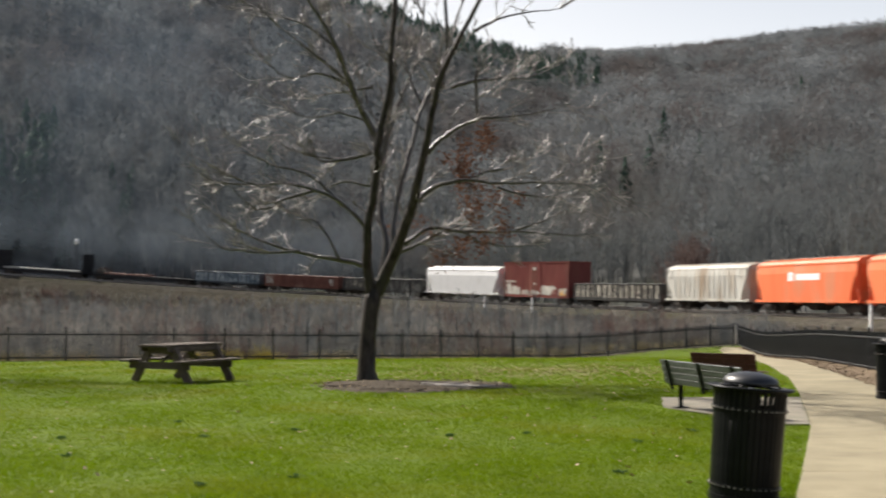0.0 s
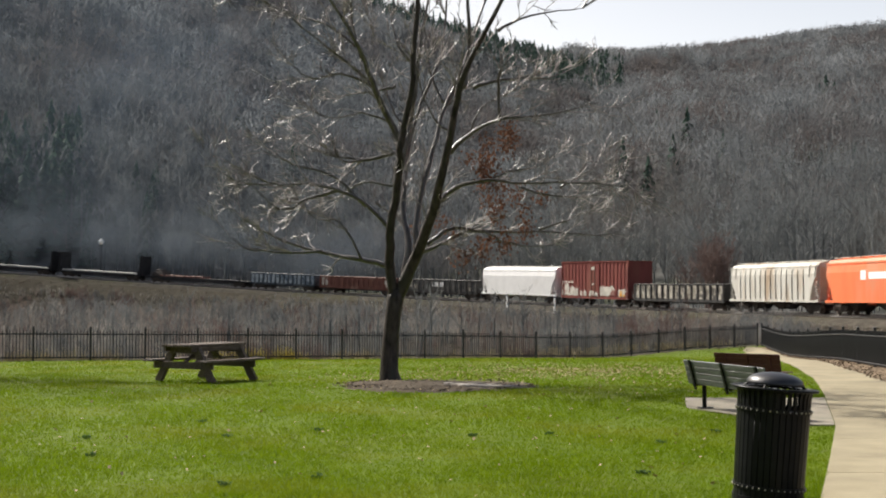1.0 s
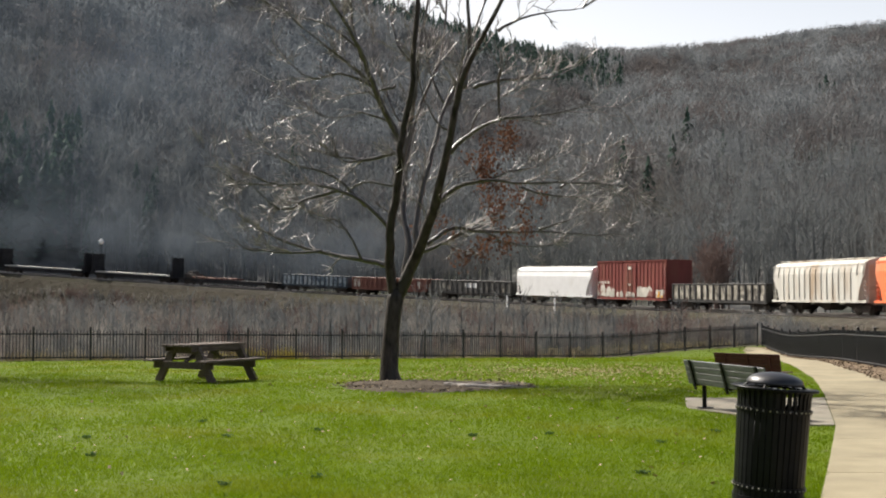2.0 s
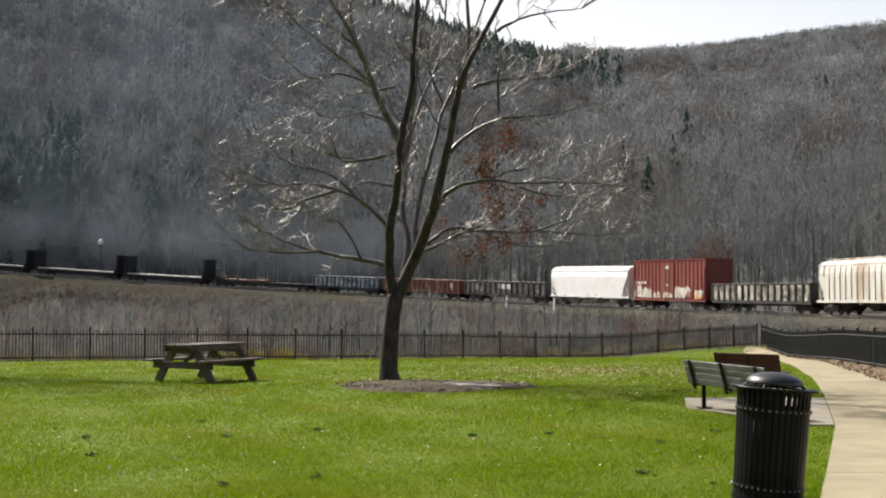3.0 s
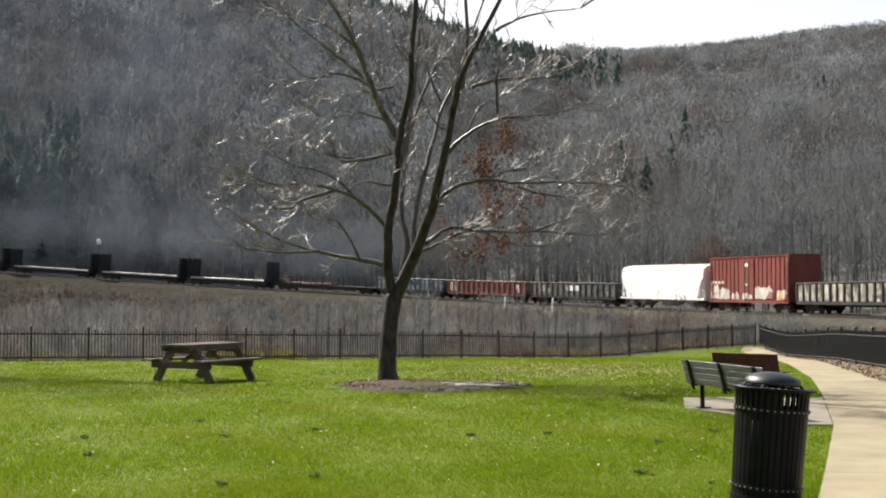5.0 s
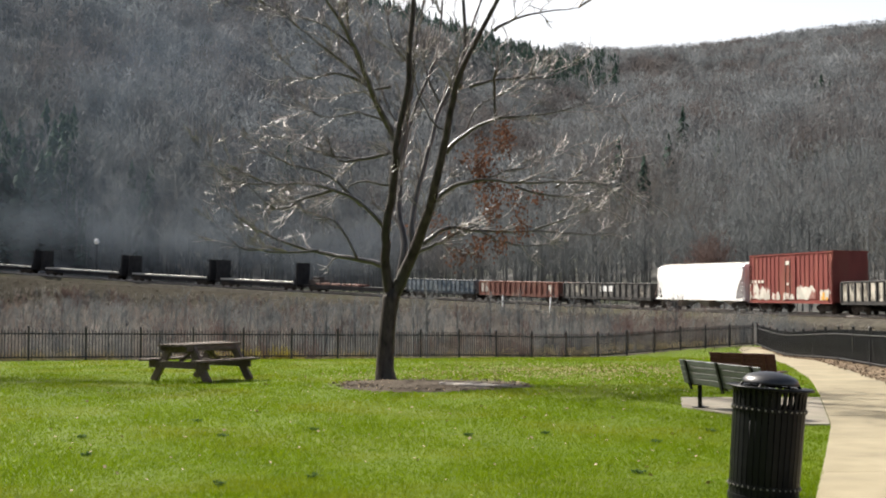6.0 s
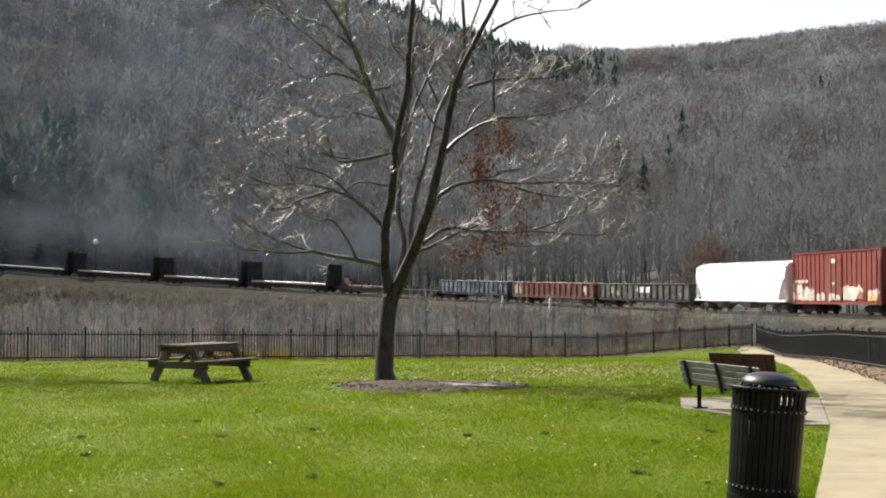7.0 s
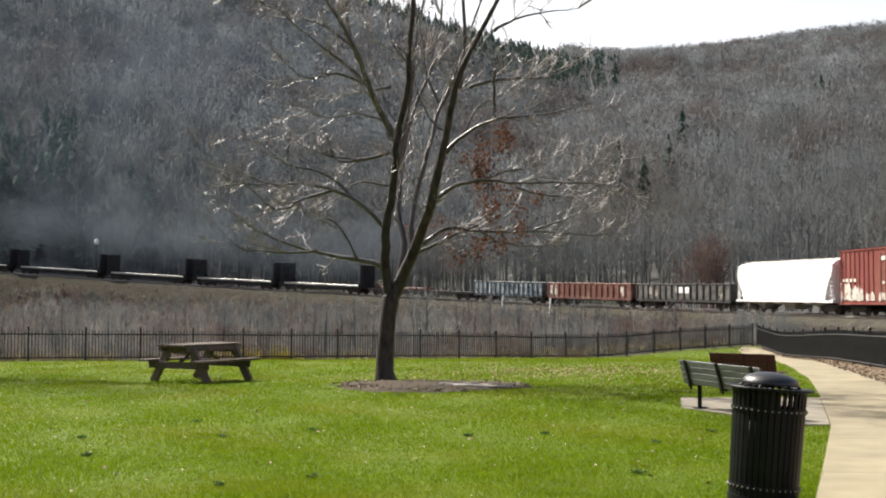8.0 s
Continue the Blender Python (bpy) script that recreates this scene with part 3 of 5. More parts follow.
def flat_wagon(length, ends, load, label):
    car = tagged(new("bulkhead_flat_wagon"), label, "rail wagon", "freight train wagons")
    h, w, z0 = length / 2 - 0.62, 1.4, 1.1
    deck = Soup().box(-h, h, -w, w, z0 - 0.12, z0)
    for e in (-1, 1):
        deck.prism([(-h, z0), (-h, z0 - 0.25), (-h + 2.6, z0 - 0.25), (-h + 4, z0 - 0.6), (h - 4, z0 - 0.6), (h - 2.6, z0 - 0.25), (h, z0 - 0.25), (h, z0)], e * w - 0.06, e * w + 0.06)
    deck.box(-h, h, -0.3, 0.3, 0.6, z0 - 0.1)
    part("deck", deck, "flat_dark", car)
    for e in ends:
        x = e * (h - 0.35)
        bulk = Soup().box(x - 0.12, x + 0.12, -w, w, z0, 4.25)
        bk = part("bulkhead", bulk, "flat_dark", car)
        for y in (-1.2, -0.6, 0, 0.6, 1.2):
            part("upright", Soup().box(x - 0.2, x + 0.2, y - 0.07, y + 0.07, z0, 4.2), "flat_dark", bk)
        part("cap_rail", Soup().box(x - 0.22, x + 0.22, -w - 0.01, w + 0.01, 4.21, 4.30), "flat_dark", bk)
        for y in (-1.1, 1.1):
            part("brace", Soup().prism([(x - e * 0.1, z0), (x - e * 0.8, z0), (x - e * 0.75, z0 + 0.3), (x - e * 0.1, 2.3)], y - 0.08, y + 0.08), "flat_dark", bk)
    if load:
        # thin pale slab that imitates the bright glint along the deck
        part("load", Soup().box(-h + 1.0, h - 1.0, -1.25, 1.25, z0 + 0.02, z0 + 0.26, bevel=0.02), "deck_glint", car)
    else:
        part("winch_box", Soup().box(h - 3.4, h - 0.8, -0.9, 0.9, z0, z0 + 0.75, bevel=0.08).box(h - 2.6, h - 1.4, -0.7, 0.7, z0 + 0.75, z0 + 1.15, bevel=0.06), "truck_dark", car)
        for i in range(3):
            part("steel_bundle", Soup().box(-h + 10.4 + 3.4 * i, -h + 13.5 + 3.4 * i, -1.1, 1.1, z0, z0 + 0.3 - 0.06 * (i % 2), bevel=0.04), "brown_gon", car)
    for i in range(9):
        x = -h + 1.8 + (2 * h - 3.6) * i / 8
        for y in (-w - 0.02, w + 0.02):
            part("stake", Soup().box(x - 0.06, x + 0.06, y - 0.05, y + 0.05, z0 - 0.3, z0 + (0.12 if load else 0.4)), "flat_dark", car)
    for e in (-1, 1):
        bogie(car, e * (h - 2.2))
    coupler(car, h)
    return car


# gaps between wagons along the track when the clip starts, from the front of the train back
LENGTHS = (17.3, 16.0, 17.94, 14.79, 17.06, 18.67, 18.0, 15.99, 24.3, 20.05, 20.19, 19.6, 20.1, 20.1, 20.1)
FRONT = 12.4 - LENGTHS[0]
FRONT_CARS = []


def train():
    makers = (
        lambda n: covered_hopper(n, "orange_paint", 0, "bright orange covered hopper wagon with white markings", 4.42, ((1.5, 2.3, 2.7, 3.4), (-2.6, 1.1, 2.75, 3.25))),
        lambda n: covered_hopper(n, "grey_hopper", 17, "pale grey ribbed hopper wagon with rust streaks", 4.32),
        lambda n: gondola(n, "dark_gon", "panel_pale", "dark ribbed gondola wagon with pale painted side panels"),
        lambda n: boxcar(n, "red-brown boxcar with ribbed sides and painted-over patches"),
        lambda n: covered_hopper(n, "white_paint", 0, "white smooth-sided covered hopper wagon in sunlight", 4.4),
        lambda n: gondola(n, "dark_gon", "grey_panel", "black ribbed gondola wagon with a white paint patch", ((-1.6, 0.9, 1.65, 2.25, "white_paint"), (5.6, 6.6, 1.5, 2.2, "panel_pale"), (-7.6, -6.6, 1.2, 2.0, "panel_pale"), (4.4, 5.2, 1.3, 1.9, "panel_pale"))),
        lambda n: gondola(n, "brown_gon", "brown_gon", "red-brown ribbed gondola wagon, weathered", ((6.5, 7.9, 1.2, 2.3, "scrawl"), (-7.3, -6.4, 1.2, 2.2, "scrawl"))),
        lambda n: gondola(n, "blue_gon", "blue_panel", "dull blue ribbed gondola wagon with pale scrawls"),
        lambda n: flat_wagon(n, (), False, "dark flat wagon with low rusty steel stowed on its deck"),
    )
    s = FRONT
    for i, n in enumerate(LENGTHS):
        if i < len(makers):
            car = makers[i](n)
        elif i == len(makers):
            car = flat_wagon(n, (-1, 1), True, "dark bulkhead flat wagon with a pale slab for deck glint")
        else:
            car = flat_wagon(n, (-1, 1), True, "dark bulkhead flat wagon with a pale slab for deck glint")
        FRONT_CARS.append((car, s + n / 2))
        s += n
    car = covered_hopper(17.3, "orange_paint", 0, "bright orange covered hopper wagon with white markings", 4.42, ((1.5, 2.3, 2.7, 3.4), (-2.6, 1.1, 2.75, 3.25)))
    FRONT_CARS.append((car, FRONT - 17.3 / 2))


train()


PUFFS = []


def motions():
    """The train rolls along the curve at a steady speed, its wheelsets turning; the smoke and haze layers drift."""
    for car, s in FRONT_CARS:
        rows = []
        for i in range(17):
            t = 0.5 * i
            q = s - SPEED * t
            x, y, z, a = on_track(q)
            grade = math.degrees(math.atan((rail_level(q + 6) - rail_level(q - 6)) / 12))
            rows.append((t, pose(x, y, z, 0, -grade, math.degrees(a))))
        walk(car, rows)
    for ob, x in TRACKED:
        walk(ob, [(2 * i / FPS, pose(x, 0, 0.42, 0, -math.degrees(SPEED * 2 * i / FPS / 0.42), 0)) for i in range(121)])
    for ob, x, y, z in PUFFS:
        walk(ob, [(0.0, pose(x, y, z)), (4.0, pose(x + 2.2, y - 0.6, z + 0.5)), (8.0, pose(x + 4.4, y - 1.2, z + 1.0))])


# ---- back fence and path fence ----
def fence(name_label, line, count, objects):
    """Posts with finials, two rails and square pickets along straight runs."""
    f = tagged(new("fence", None), name_label, "fence", kind="structure")
    runs = [math.dist(p, q) for p, q in zip(line, line[1:])]
    marks = [sum(runs[:i]) for i in range(len(line))]

    def stand_at(u):
        d = u * marks[-1]
        return float(np.interp(d, marks, [p[0] for p in line])), float(np.interp(d, marks, [p[1] for p in line]))

    post = Soup().box(-0.031, 0.031, -0.031, 0.031, -0.12, 1.06).box(-0.045, 0.045, -0.045, 0.045, 1.06, 1.075)
    post.lathe([(0.02, 1.07), (0.045, 1.10), (0.05, 1.125), (0.03, 1.155), (0.0, 1.165)], 8)
    post_mesh = post.mesh("post", M["fence_paint"])
    pick = Soup().box(-0.012, 0.012, -0.012, 0.012, 0.07, 1.03)
    pick.v += [(-0.010, -0.010, 1.03), (0.010, -0.010, 1.03), (0.010, 0.010, 1.03), (-0.010, 0.010, 1.03), (0, 0, 1.055)]
    k = len(pick.v) - 5
    pick.f += [(k, k + 1, k + 4), (k + 1, k + 2, k + 4), (k + 2, k + 3, k + 4), (k + 3, k, k + 4)]
    pick_mesh = pick.mesh("picket", M["fence_paint"])
    n = 17 if count > 16 else 21
    extra = Soup()
    made = 0
    for i in range(count + 1):
        x, y = stand_at(i / count)
        x2, y2 = stand_at((i + 1) / count) if i < count else (2 * x - x2, 2 * y - y2)
        turn = math.degrees(math.atan2(y2 - y, x2 - x))
        z = float(land(x, y))
        part("post", post_mesh, None, f, at=pose(x, y, z, 0, 0, turn))
        if i == count:
            break
        z2 = float(land(x2, y2))
        for h, r in ((0.12, 0.022), (0.90, 0.022)):
            part("rail", Soup().tube([(x, y, z + h), (x2, y2, z2 + h)], r, 4), "fence_paint", f)
        for j in range(1, n):
            w = j / n
            px, py, pz = x + (x2 - x) * w, y + (y2 - y) * w, z + (z2 - z) * w
            if made < objects:
                part("picket", pick_mesh, None, f, at=pose(px, py, pz, 0, 0, turn))
                made += 1
            else:
                extra.box(-0.012, 0.012, -0.012, 0.012, 0.07, 1.05, pose(px, py, pz, 0, 0, turn))
    if extra.v:
        tagged(part("pickets", extra, "fence_paint", f), kind="stuff")


fence("black steel picket fence along the lawn's far edge", FENCE_LINE, 22, 300)
fence("black steel picket fence beside the footpath", ((15.75, 60.3), (10.5, 22.5)), 16, 300)


# ---- picnic table ----
def picnic_table(m):
    t = tagged(new("picnic_table"), "weathered brown wooden picnic table standing on the lawn", "picnic table")
    t.matrix_world = m
    for i in range(5):
        y = -0.31 + i * 0.155
        part("tabletop_plank", Soup().box(-0.88, 0.88, y - 0.07, y + 0.07, 0.735, 0.79, bevel=0.008), "table_wood", t)
    for e in (-1, 1):
        for i in range(2):
            y = e * (0.66 + i * 0.15)
            part("seat_plank", Soup().box(-0.93, 0.93, y - 0.07, y + 0.07, 0.43, 0.475, bevel=0.008), "table_wood", t)
    for x in (-0.64, 0.64):
        part("seat_beam", Soup().box(x - 0.02, x + 0.02, -0.84, 0.84, 0.285, 0.43, bevel=0.006), "table_wood", t)
        part("top_beam", Soup().box(x - 0.02, x + 0.02, -0.37, 0.37, 0.60, 0.735, bevel=0.006), "table_wood", t)
        for e in (-1, 1):
            lean = pose(x + 0.062, e * 0.53, 0.365, e * 33, 0, 0)
            part("leg", Soup().box(-0.04, 0.04, -0.085, 0.085, -0.44, 0.42, lean, bevel=0.006), "table_wood", t)
        part("brace", Soup().box(-0.02, 0.02, -0.045, 0.045, -0.28, 0.28, pose(x * 0.62, 0, 0.52, 0, 62 if x < 0 else -62, 0)), "table_wood", t)
    for y in (-0.365, 0.365):
        part("apron", Soup().box(-0.80, 0.80, y - 0.02, y + 0.02, 0.645, 0.733, bevel=0.006), "table_wood", t)
    return t


TX, TY = -5.36, 27.4
picnic_table(pose(TX, TY, float(land(TX, TY)), 0, 0, 58) @ Matrix.Scale(1.06, 4))


# ---- litter bins ----
def litter_bin(m):
    b = tagged(new("litter_bin"), "black slatted steel litter bin with a domed lid", "litter bin", "litter bins")
    b.matrix_world = m
    part("base_ring", Soup().lathe([(0.27, 0.0), (0.30, 0.0), (0.30, 0.05), (0.27, 0.05), (0.27, 0.0)], 32), "black_steel", b)
    part("liner", Soup().lathe([(0.0, 0.04), (0.255, 0.04), (0.268, 0.77), (0.256, 0.77), (0.24, 0.06)], 32), "black_steel", b, smooth=True)
    slat = Soup()
    pts = [(0.284, 0.03), (0.292, 0.4), (0.299, 0.79), (0.300, 0.81), (0.303, 0.90), (0.312, 0.935), (0.345, 0.95)]
    for r, z in pts:
        q = 0.0215 if z < 0.8 else 0.013
        slat.v += [(r - 0.004, -q, z), (r + 0.004, -q, z), (r + 0.004, q, z), (r - 0.004, q, z)]
    for i in range(len(pts) - 1):
        slat.f += [(4 * i + j, 4 * i + (j + 1) % 4, 4 * i + 4 + (j + 1) % 4, 4 * i + 4 + j) for j in range(4)]
    slat.f += [(3, 2, 1, 0), tuple(4 * len(pts) - 4 + j for j in range(4))]
    me = slat.mesh("slat", M["black_steel"])
    for i in range(36):
        part("slat", me, None, b, at=pose(0, 0, 0, 0, 0, 10 * i))
    for z, r in ((0.11, 0.282), (0.76, 0.296)):
        band = part("band", Soup().lathe([(r, z), (r + 0.020, z), (r + 0.020, z + 0.035), (r, z + 0.035), (r, z)], 36), "black_steel", b)
        rivet = Soup().lathe([(0.0, 0.008), (0.006, 0.006), (0.009, 0.0)], 6).mesh("rivet", M["rail_steel"])
        for i in range(36):
            a = math.radians(10 * i)
            part("rivet", rivet, None, band, at=pose((r + 0.0205) * math.cos(a), (r + 0.0205) * math.sin(a), z + 0.018, 0, 90, 10 * i))
    part("rim", Soup().lathe([(0.33, 0.942), (0.362, 0.945), (0.366, 0.955), (0.36, 0.966), (0.33, 0.966), (0.33, 0.942)], 40), "black_steel", b, smooth=True)
    lid = [(0.232, 0.985), (0.24, 0.99), (0.236, 1.005)] + [(0.236 * math.cos(a), 1.005 + 0.088 * math.sin(a)) for a in (0.25, 0.5, 0.8, 1.1, 1.35, 1.57)]
    dome = part("lid", Soup().lathe(lid, 40), "gloss_black", b, "glossy black domed lid", smooth=True)
    for i in range(6):
        a = math.radians(60 * i + 15)
        part("lid_post", Soup().tube([(0.225 * math.cos(a), 0.225 * math.sin(a), 0.99), (0.27 * math.cos(a), 0.27 * math.sin(a), 0.945)], 0.012, 5), "black_steel", dome)
    # added dark arc that keeps the slots on one side black
    blind = Soup()
    for k in range(13):
        a = math.radians(108 + 10.5 * k)
        blind.v += [(r * math.cos(a), r * math.sin(a), z) for r, z in ((0.272, 0.76), (0.272, 0.948), (0.280, 0.948), (0.280, 0.76))]
    for k in range(12):
        blind.f += [(4 * k + j, 4 * k + (j + 1) % 4, 4 * k + 4 + (j + 1) % 4, 4 * k + 4 + j) for j in range(4)]
    blind.f += [(3, 2, 1, 0), (48, 49, 50, 51)]
    part("inner_shield", blind, "black_steel", b)
    part("lid_ring", Soup().lathe([(0.225, 0.95), (0.33, 0.95), (0.33, 0.962), (0.225, 0.962), (0.225, 0.95)], 40), "black_steel", b)
    return b


CAN = (2.75, 10.4)
litter_bin(pose(*CAN, float(land(*CAN)), 0, 4.3, 0) @ pose(0, 0, 0, 0, 0, 40))
litter_bin(pose(8.3, 21.3, float(land(8.3, 21.3)) + 0.02, 0, 1.0, 0))


# ---- benches ----
def bench(m, length, mat, label, upright):
    """A slatted park bench; it faces its own +y, and the back leans to -y."""
    b = tagged(new("park_bench"), label, "bench")
    b.matrix_world = m
    h = length / 2
    lean = pose(0, -0.20, 0.36, 15, 0, 0)
    for i in range(4):
        z = 0.07 + i * 0.098
        part("back_slat", Soup().box(-h, h, -0.012, 0.012, z - 0.0485, z + 0.0485, lean, bevel=0.008), mat, b)
    for i in range(4):
        y = -0.16 + i * 0.115
        part("seat_slat", Soup().box(-h, h, y - 0.052, y + 0.052, 0.395, 0.42, bevel=0.008), mat, b)
    for x in (-h + 0.22, 0.0, h - 0.22):
        up = Soup().box(x - 0.03, x + 0.03, -0.035, -0.0125, -0.06, 0.42, lean)
        part("back_support", up, upright, b)
        part("seat_support", Soup().box(x - 0.025, x + 0.025, -0.25, 0.24, 0.355, 0.394), "black_steel", b)
    for x in (-h + 0.22, h - 0.22):
        part("leg", Soup().tube([(x, -0.06, 0.0), (x, -0.06, 0.36)], 0.035, 8).box(x - 0.07, x + 0.07, -0.16, 0.06, 0.0, 0.012), "black_steel", b)
    return b


bench(pose(4.48, 18.47, float(land(4.48, 18.47)) + 0.018, 0, 0, -73.5), 2.41, "grey_slat", "grey slatted park bench on a concrete pad", "black_steel")
bench(pose(5.90, 23.2, float(land(5.90, 23.2)), 0, 0, -42), 1.36, "red_slat", "dark red-brown slatted park bench on the lawn", "red_slat")

# ---- the bare tree on the lawn ----
BOUGHS = []


def bough(thick, thin, *course):
    """One limb of the tree: its radius at both ends and its course from the trunk outwards."""
    BOUGHS.append(((thick, thin), course))


bough(0.125, 0.045, (0.10, -0.00, 1.80), (0.00, -0.11, 2.56), (0.03, -0.37, 3.44), (0.20, -0.55, 4.46), (0.28, -0.74, 5.34), (0.53, -0.92, 6.61), (0.63, -1.11, 8.51), (0.61, -1.29, 9.27))
bough(0.100, 0.020, (0.28, -0.00, 5.32), (0.00, -0.17, 5.78), (-0.38, -0.56, 6.61), (-0.73, -0.83, 7.49), (-1.14, -1.11, 8.13), (-1.71, -1.39, 9.01))
bough(0.070, 0.020, (0.22, -0.00, 4.71), (0.44, -0.04, 5.72), (0.59, -0.15, 6.61), (0.70, -0.22, 7.75), (0.99, -0.29, 9.14))
bough(0.050, 0.020, (-0.63, -0.00, 7.18), (-0.84, -0.14, 8.00), (-0.89, -0.48, 9.14))
bough(0.150, 0.035, (0.15, -0.00, 1.82), (0.57, -0.18, 2.75), (0.95, -0.61, 3.70), (1.14, -0.91, 4.46), (1.39, -1.21, 5.59), (1.65, -1.52, 6.61), (2.22, -1.82, 7.75), (2.97, -2.12, 9.01))
bough(0.070, 0.030, (1.62, -0.00, 6.54), (1.77, -0.04, 7.49), (1.72, -0.14, 9.14))
bough(0.080, 0.025, (0.63, 0.00, 2.86), (0.58, 0.18, 3.70), (0.95, 0.59, 5.22), (1.20, 0.88, 6.23), (1.58, 1.17, 7.11), (2.18, 1.46, 8.89))
bough(0.100, 0.020, (0.28, 0.00, 2.03), (0.41, 0.13, 3.06), (0.28, 0.42, 3.70), (0.32, 0.63, 4.71), (0.53, 0.84, 5.97), (1.16, 1.05, 7.62), (1.27, 1.26, 9.14))
bough(0.070, 0.012, (-0.06, 0.00, 2.58), (-0.63, 0.11, 2.71), (-1.52, 0.37, 2.87), (-2.15, 0.56, 3.06), (-3.04, 0.74, 3.44), (-3.77, 0.93, 3.97))
bough(0.055, 0.012, (0.00, -0.00, 3.38), (-0.63, -0.12, 4.01), (-1.52, -0.39, 4.33), (-2.66, -0.58, 4.39), (-3.67, -0.78, 4.90))
bough(0.045, 0.010, (-0.53, 0.00, 3.92), (-1.27, 0.02, 4.58), (-2.15, 0.05, 4.84), (-2.91, 0.08, 5.19))
bough(0.050, 0.014, (0.06, -0.00, 5.11), (-0.63, -0.09, 4.91), (-1.11, -0.31, 4.96), (-1.27, -0.47, 5.41))
bough(0.050, 0.010, (-1.14, -0.00, 4.27), (-1.84, -0.14, 4.05), (-2.41, -0.46, 3.82), (-3.16, -0.69, 4.43))
bough(0.065, 0.010, (1.08, -0.00, 4.01), (1.52, -0.17, 4.33), (2.15, -0.55, 4.43), (2.91, -0.83, 4.35), (3.92, -1.10, 4.33), (4.94, -1.38, 4.25))
bough(0.060, 0.010, (1.33, -0.00, 5.09), (1.77, -0.12, 5.53), (2.41, -0.40, 5.78), (3.54, -0.60, 5.89), (4.56, -0.80, 6.10))
bough(0.055, 0.010, (0.82, 0.00, 3.06), (1.39, 0.18, 3.42), (2.15, 0.60, 3.37), (3.42, 0.90, 3.38), (4.56, 1.20, 3.33), (5.44, 1.50, 3.38))
bough(0.050, 0.012, (0.70, 0.00, 2.87), (1.27, 0.14, 3.13), (1.90, 0.46, 3.44), (2.66, 0.69, 3.70))
bough(0.050, 0.010, (1.87, 0.00, 6.58), (2.53, 0.13, 6.80), (3.42, 0.43, 6.86), (3.99, 0.64, 7.05))
bough(0.045, 0.008, (2.41, 0.00, 7.87), (3.16, 0.13, 8.25), (4.37, 0.42, 8.48))
bough(0.035, 0.030, (2.46, -0.00, 5.87), (2.43, -0.13, 6.42), (2.44, -0.43, 6.92))
bough(0.040, 0.010, (-0.38, -0.00, 6.61), (-1.14, -0.08, 6.89), (-1.71, -0.27, 6.73), (-2.15, -0.40, 6.99))
bough(0.040, 0.010, (0.13, 0.00, 6.61), (-0.38, 0.05, 6.51), (-1.14, 0.18, 6.42))
bough(0.035, 0.008, (-0.63, 0.00, 2.71), (-1.14, 0.10, 3.57), (-1.65, 0.32, 3.63), (-2.15, 0.49, 4.08))
bough(0.040, 0.008, (2.03, 0.00, 4.42), (2.66, 0.15, 4.71), (3.29, 0.50, 4.84), (3.80, 0.74, 5.19))
bough(0.035, 0.010, (-0.73, 0.00, 7.49), (-1.39, 0.16, 8.00), (-2.15, 0.53, 8.35), (-2.85, 0.80, 8.66))
bough(0.035, 0.010, (-0.44, -0.00, 6.71), (-0.95, -0.17, 7.11), (-1.65, -0.58, 7.59), (-2.28, -0.87, 8.13))
bough(0.030, 0.010, (0.00, 0.00, 5.78), (-0.63, 0.04, 6.03), (-1.27, 0.15, 5.91), (-1.84, 0.22, 6.10))
bough(0.035, 0.012, (0.61, 0.00, 6.99), (0.19, 0.07, 7.49), (0.03, 0.24, 8.25), (0.13, 0.36, 9.08))
bough(0.035, 0.010, (1.20, 0.00, 6.23), (0.91, 0.00, 6.92), (0.78, 0.01, 7.81), (0.57, 0.01, 8.89))
bough(0.030, 0.010, (1.39, -0.00, 5.53), (0.95, -0.14, 5.91), (0.66, -0.45, 6.61), (0.57, -0.68, 7.18))
bough(0.035, 0.010, (-1.52, -0.00, 2.89), (-2.41, -0.01, 2.86), (-3.16, -0.04, 2.96), (-3.54, -0.06, 3.19))
bough(0.030, 0.008, (-2.66, -0.00, 4.39), (-3.29, -0.17, 4.43), (-4.03, -0.57, 4.81))
bough(0.030, 0.008, (-0.63, 0.00, 4.91), (-1.65, 0.18, 5.19), (-2.28, 0.61, 5.53), (-2.78, 0.91, 5.49))
bough(0.030, 0.008, (2.91, 0.00, 4.35), (3.73, 0.15, 4.13), (4.68, 0.51, 4.20), (5.25, 0.77, 4.56))
bough(0.030, 0.008, (3.80, 0.00, 4.33), (4.37, 0.02, 4.65), (4.68, 0.07, 4.84))
bough(0.028, 0.008, (3.35, -0.00, 3.38), (4.18, -0.08, 3.70), (4.81, -0.28, 4.05))
bough(0.030, 0.008, (2.03, 0.00, 3.37), (2.66, 0.17, 3.09), (3.48, 0.57, 3.04), (4.05, 0.86, 3.19))
bough(0.030, 0.008, (1.77, 0.00, 5.52), (2.03, 0.03, 6.10), (2.66, 0.10, 6.48), (3.10, 0.15, 6.61))
bough(0.030, 0.008, (0.38, 0.00, 5.47), (0.00, 0.16, 6.23), (-0.38, 0.54, 7.37), (-0.51, 0.80, 8.25))
bough(0.030, 0.008, (0.13, 0.00, 4.33), (-0.63, 0.15, 4.46), (-1.27, 0.49, 4.14), (-1.90, 0.73, 4.33))


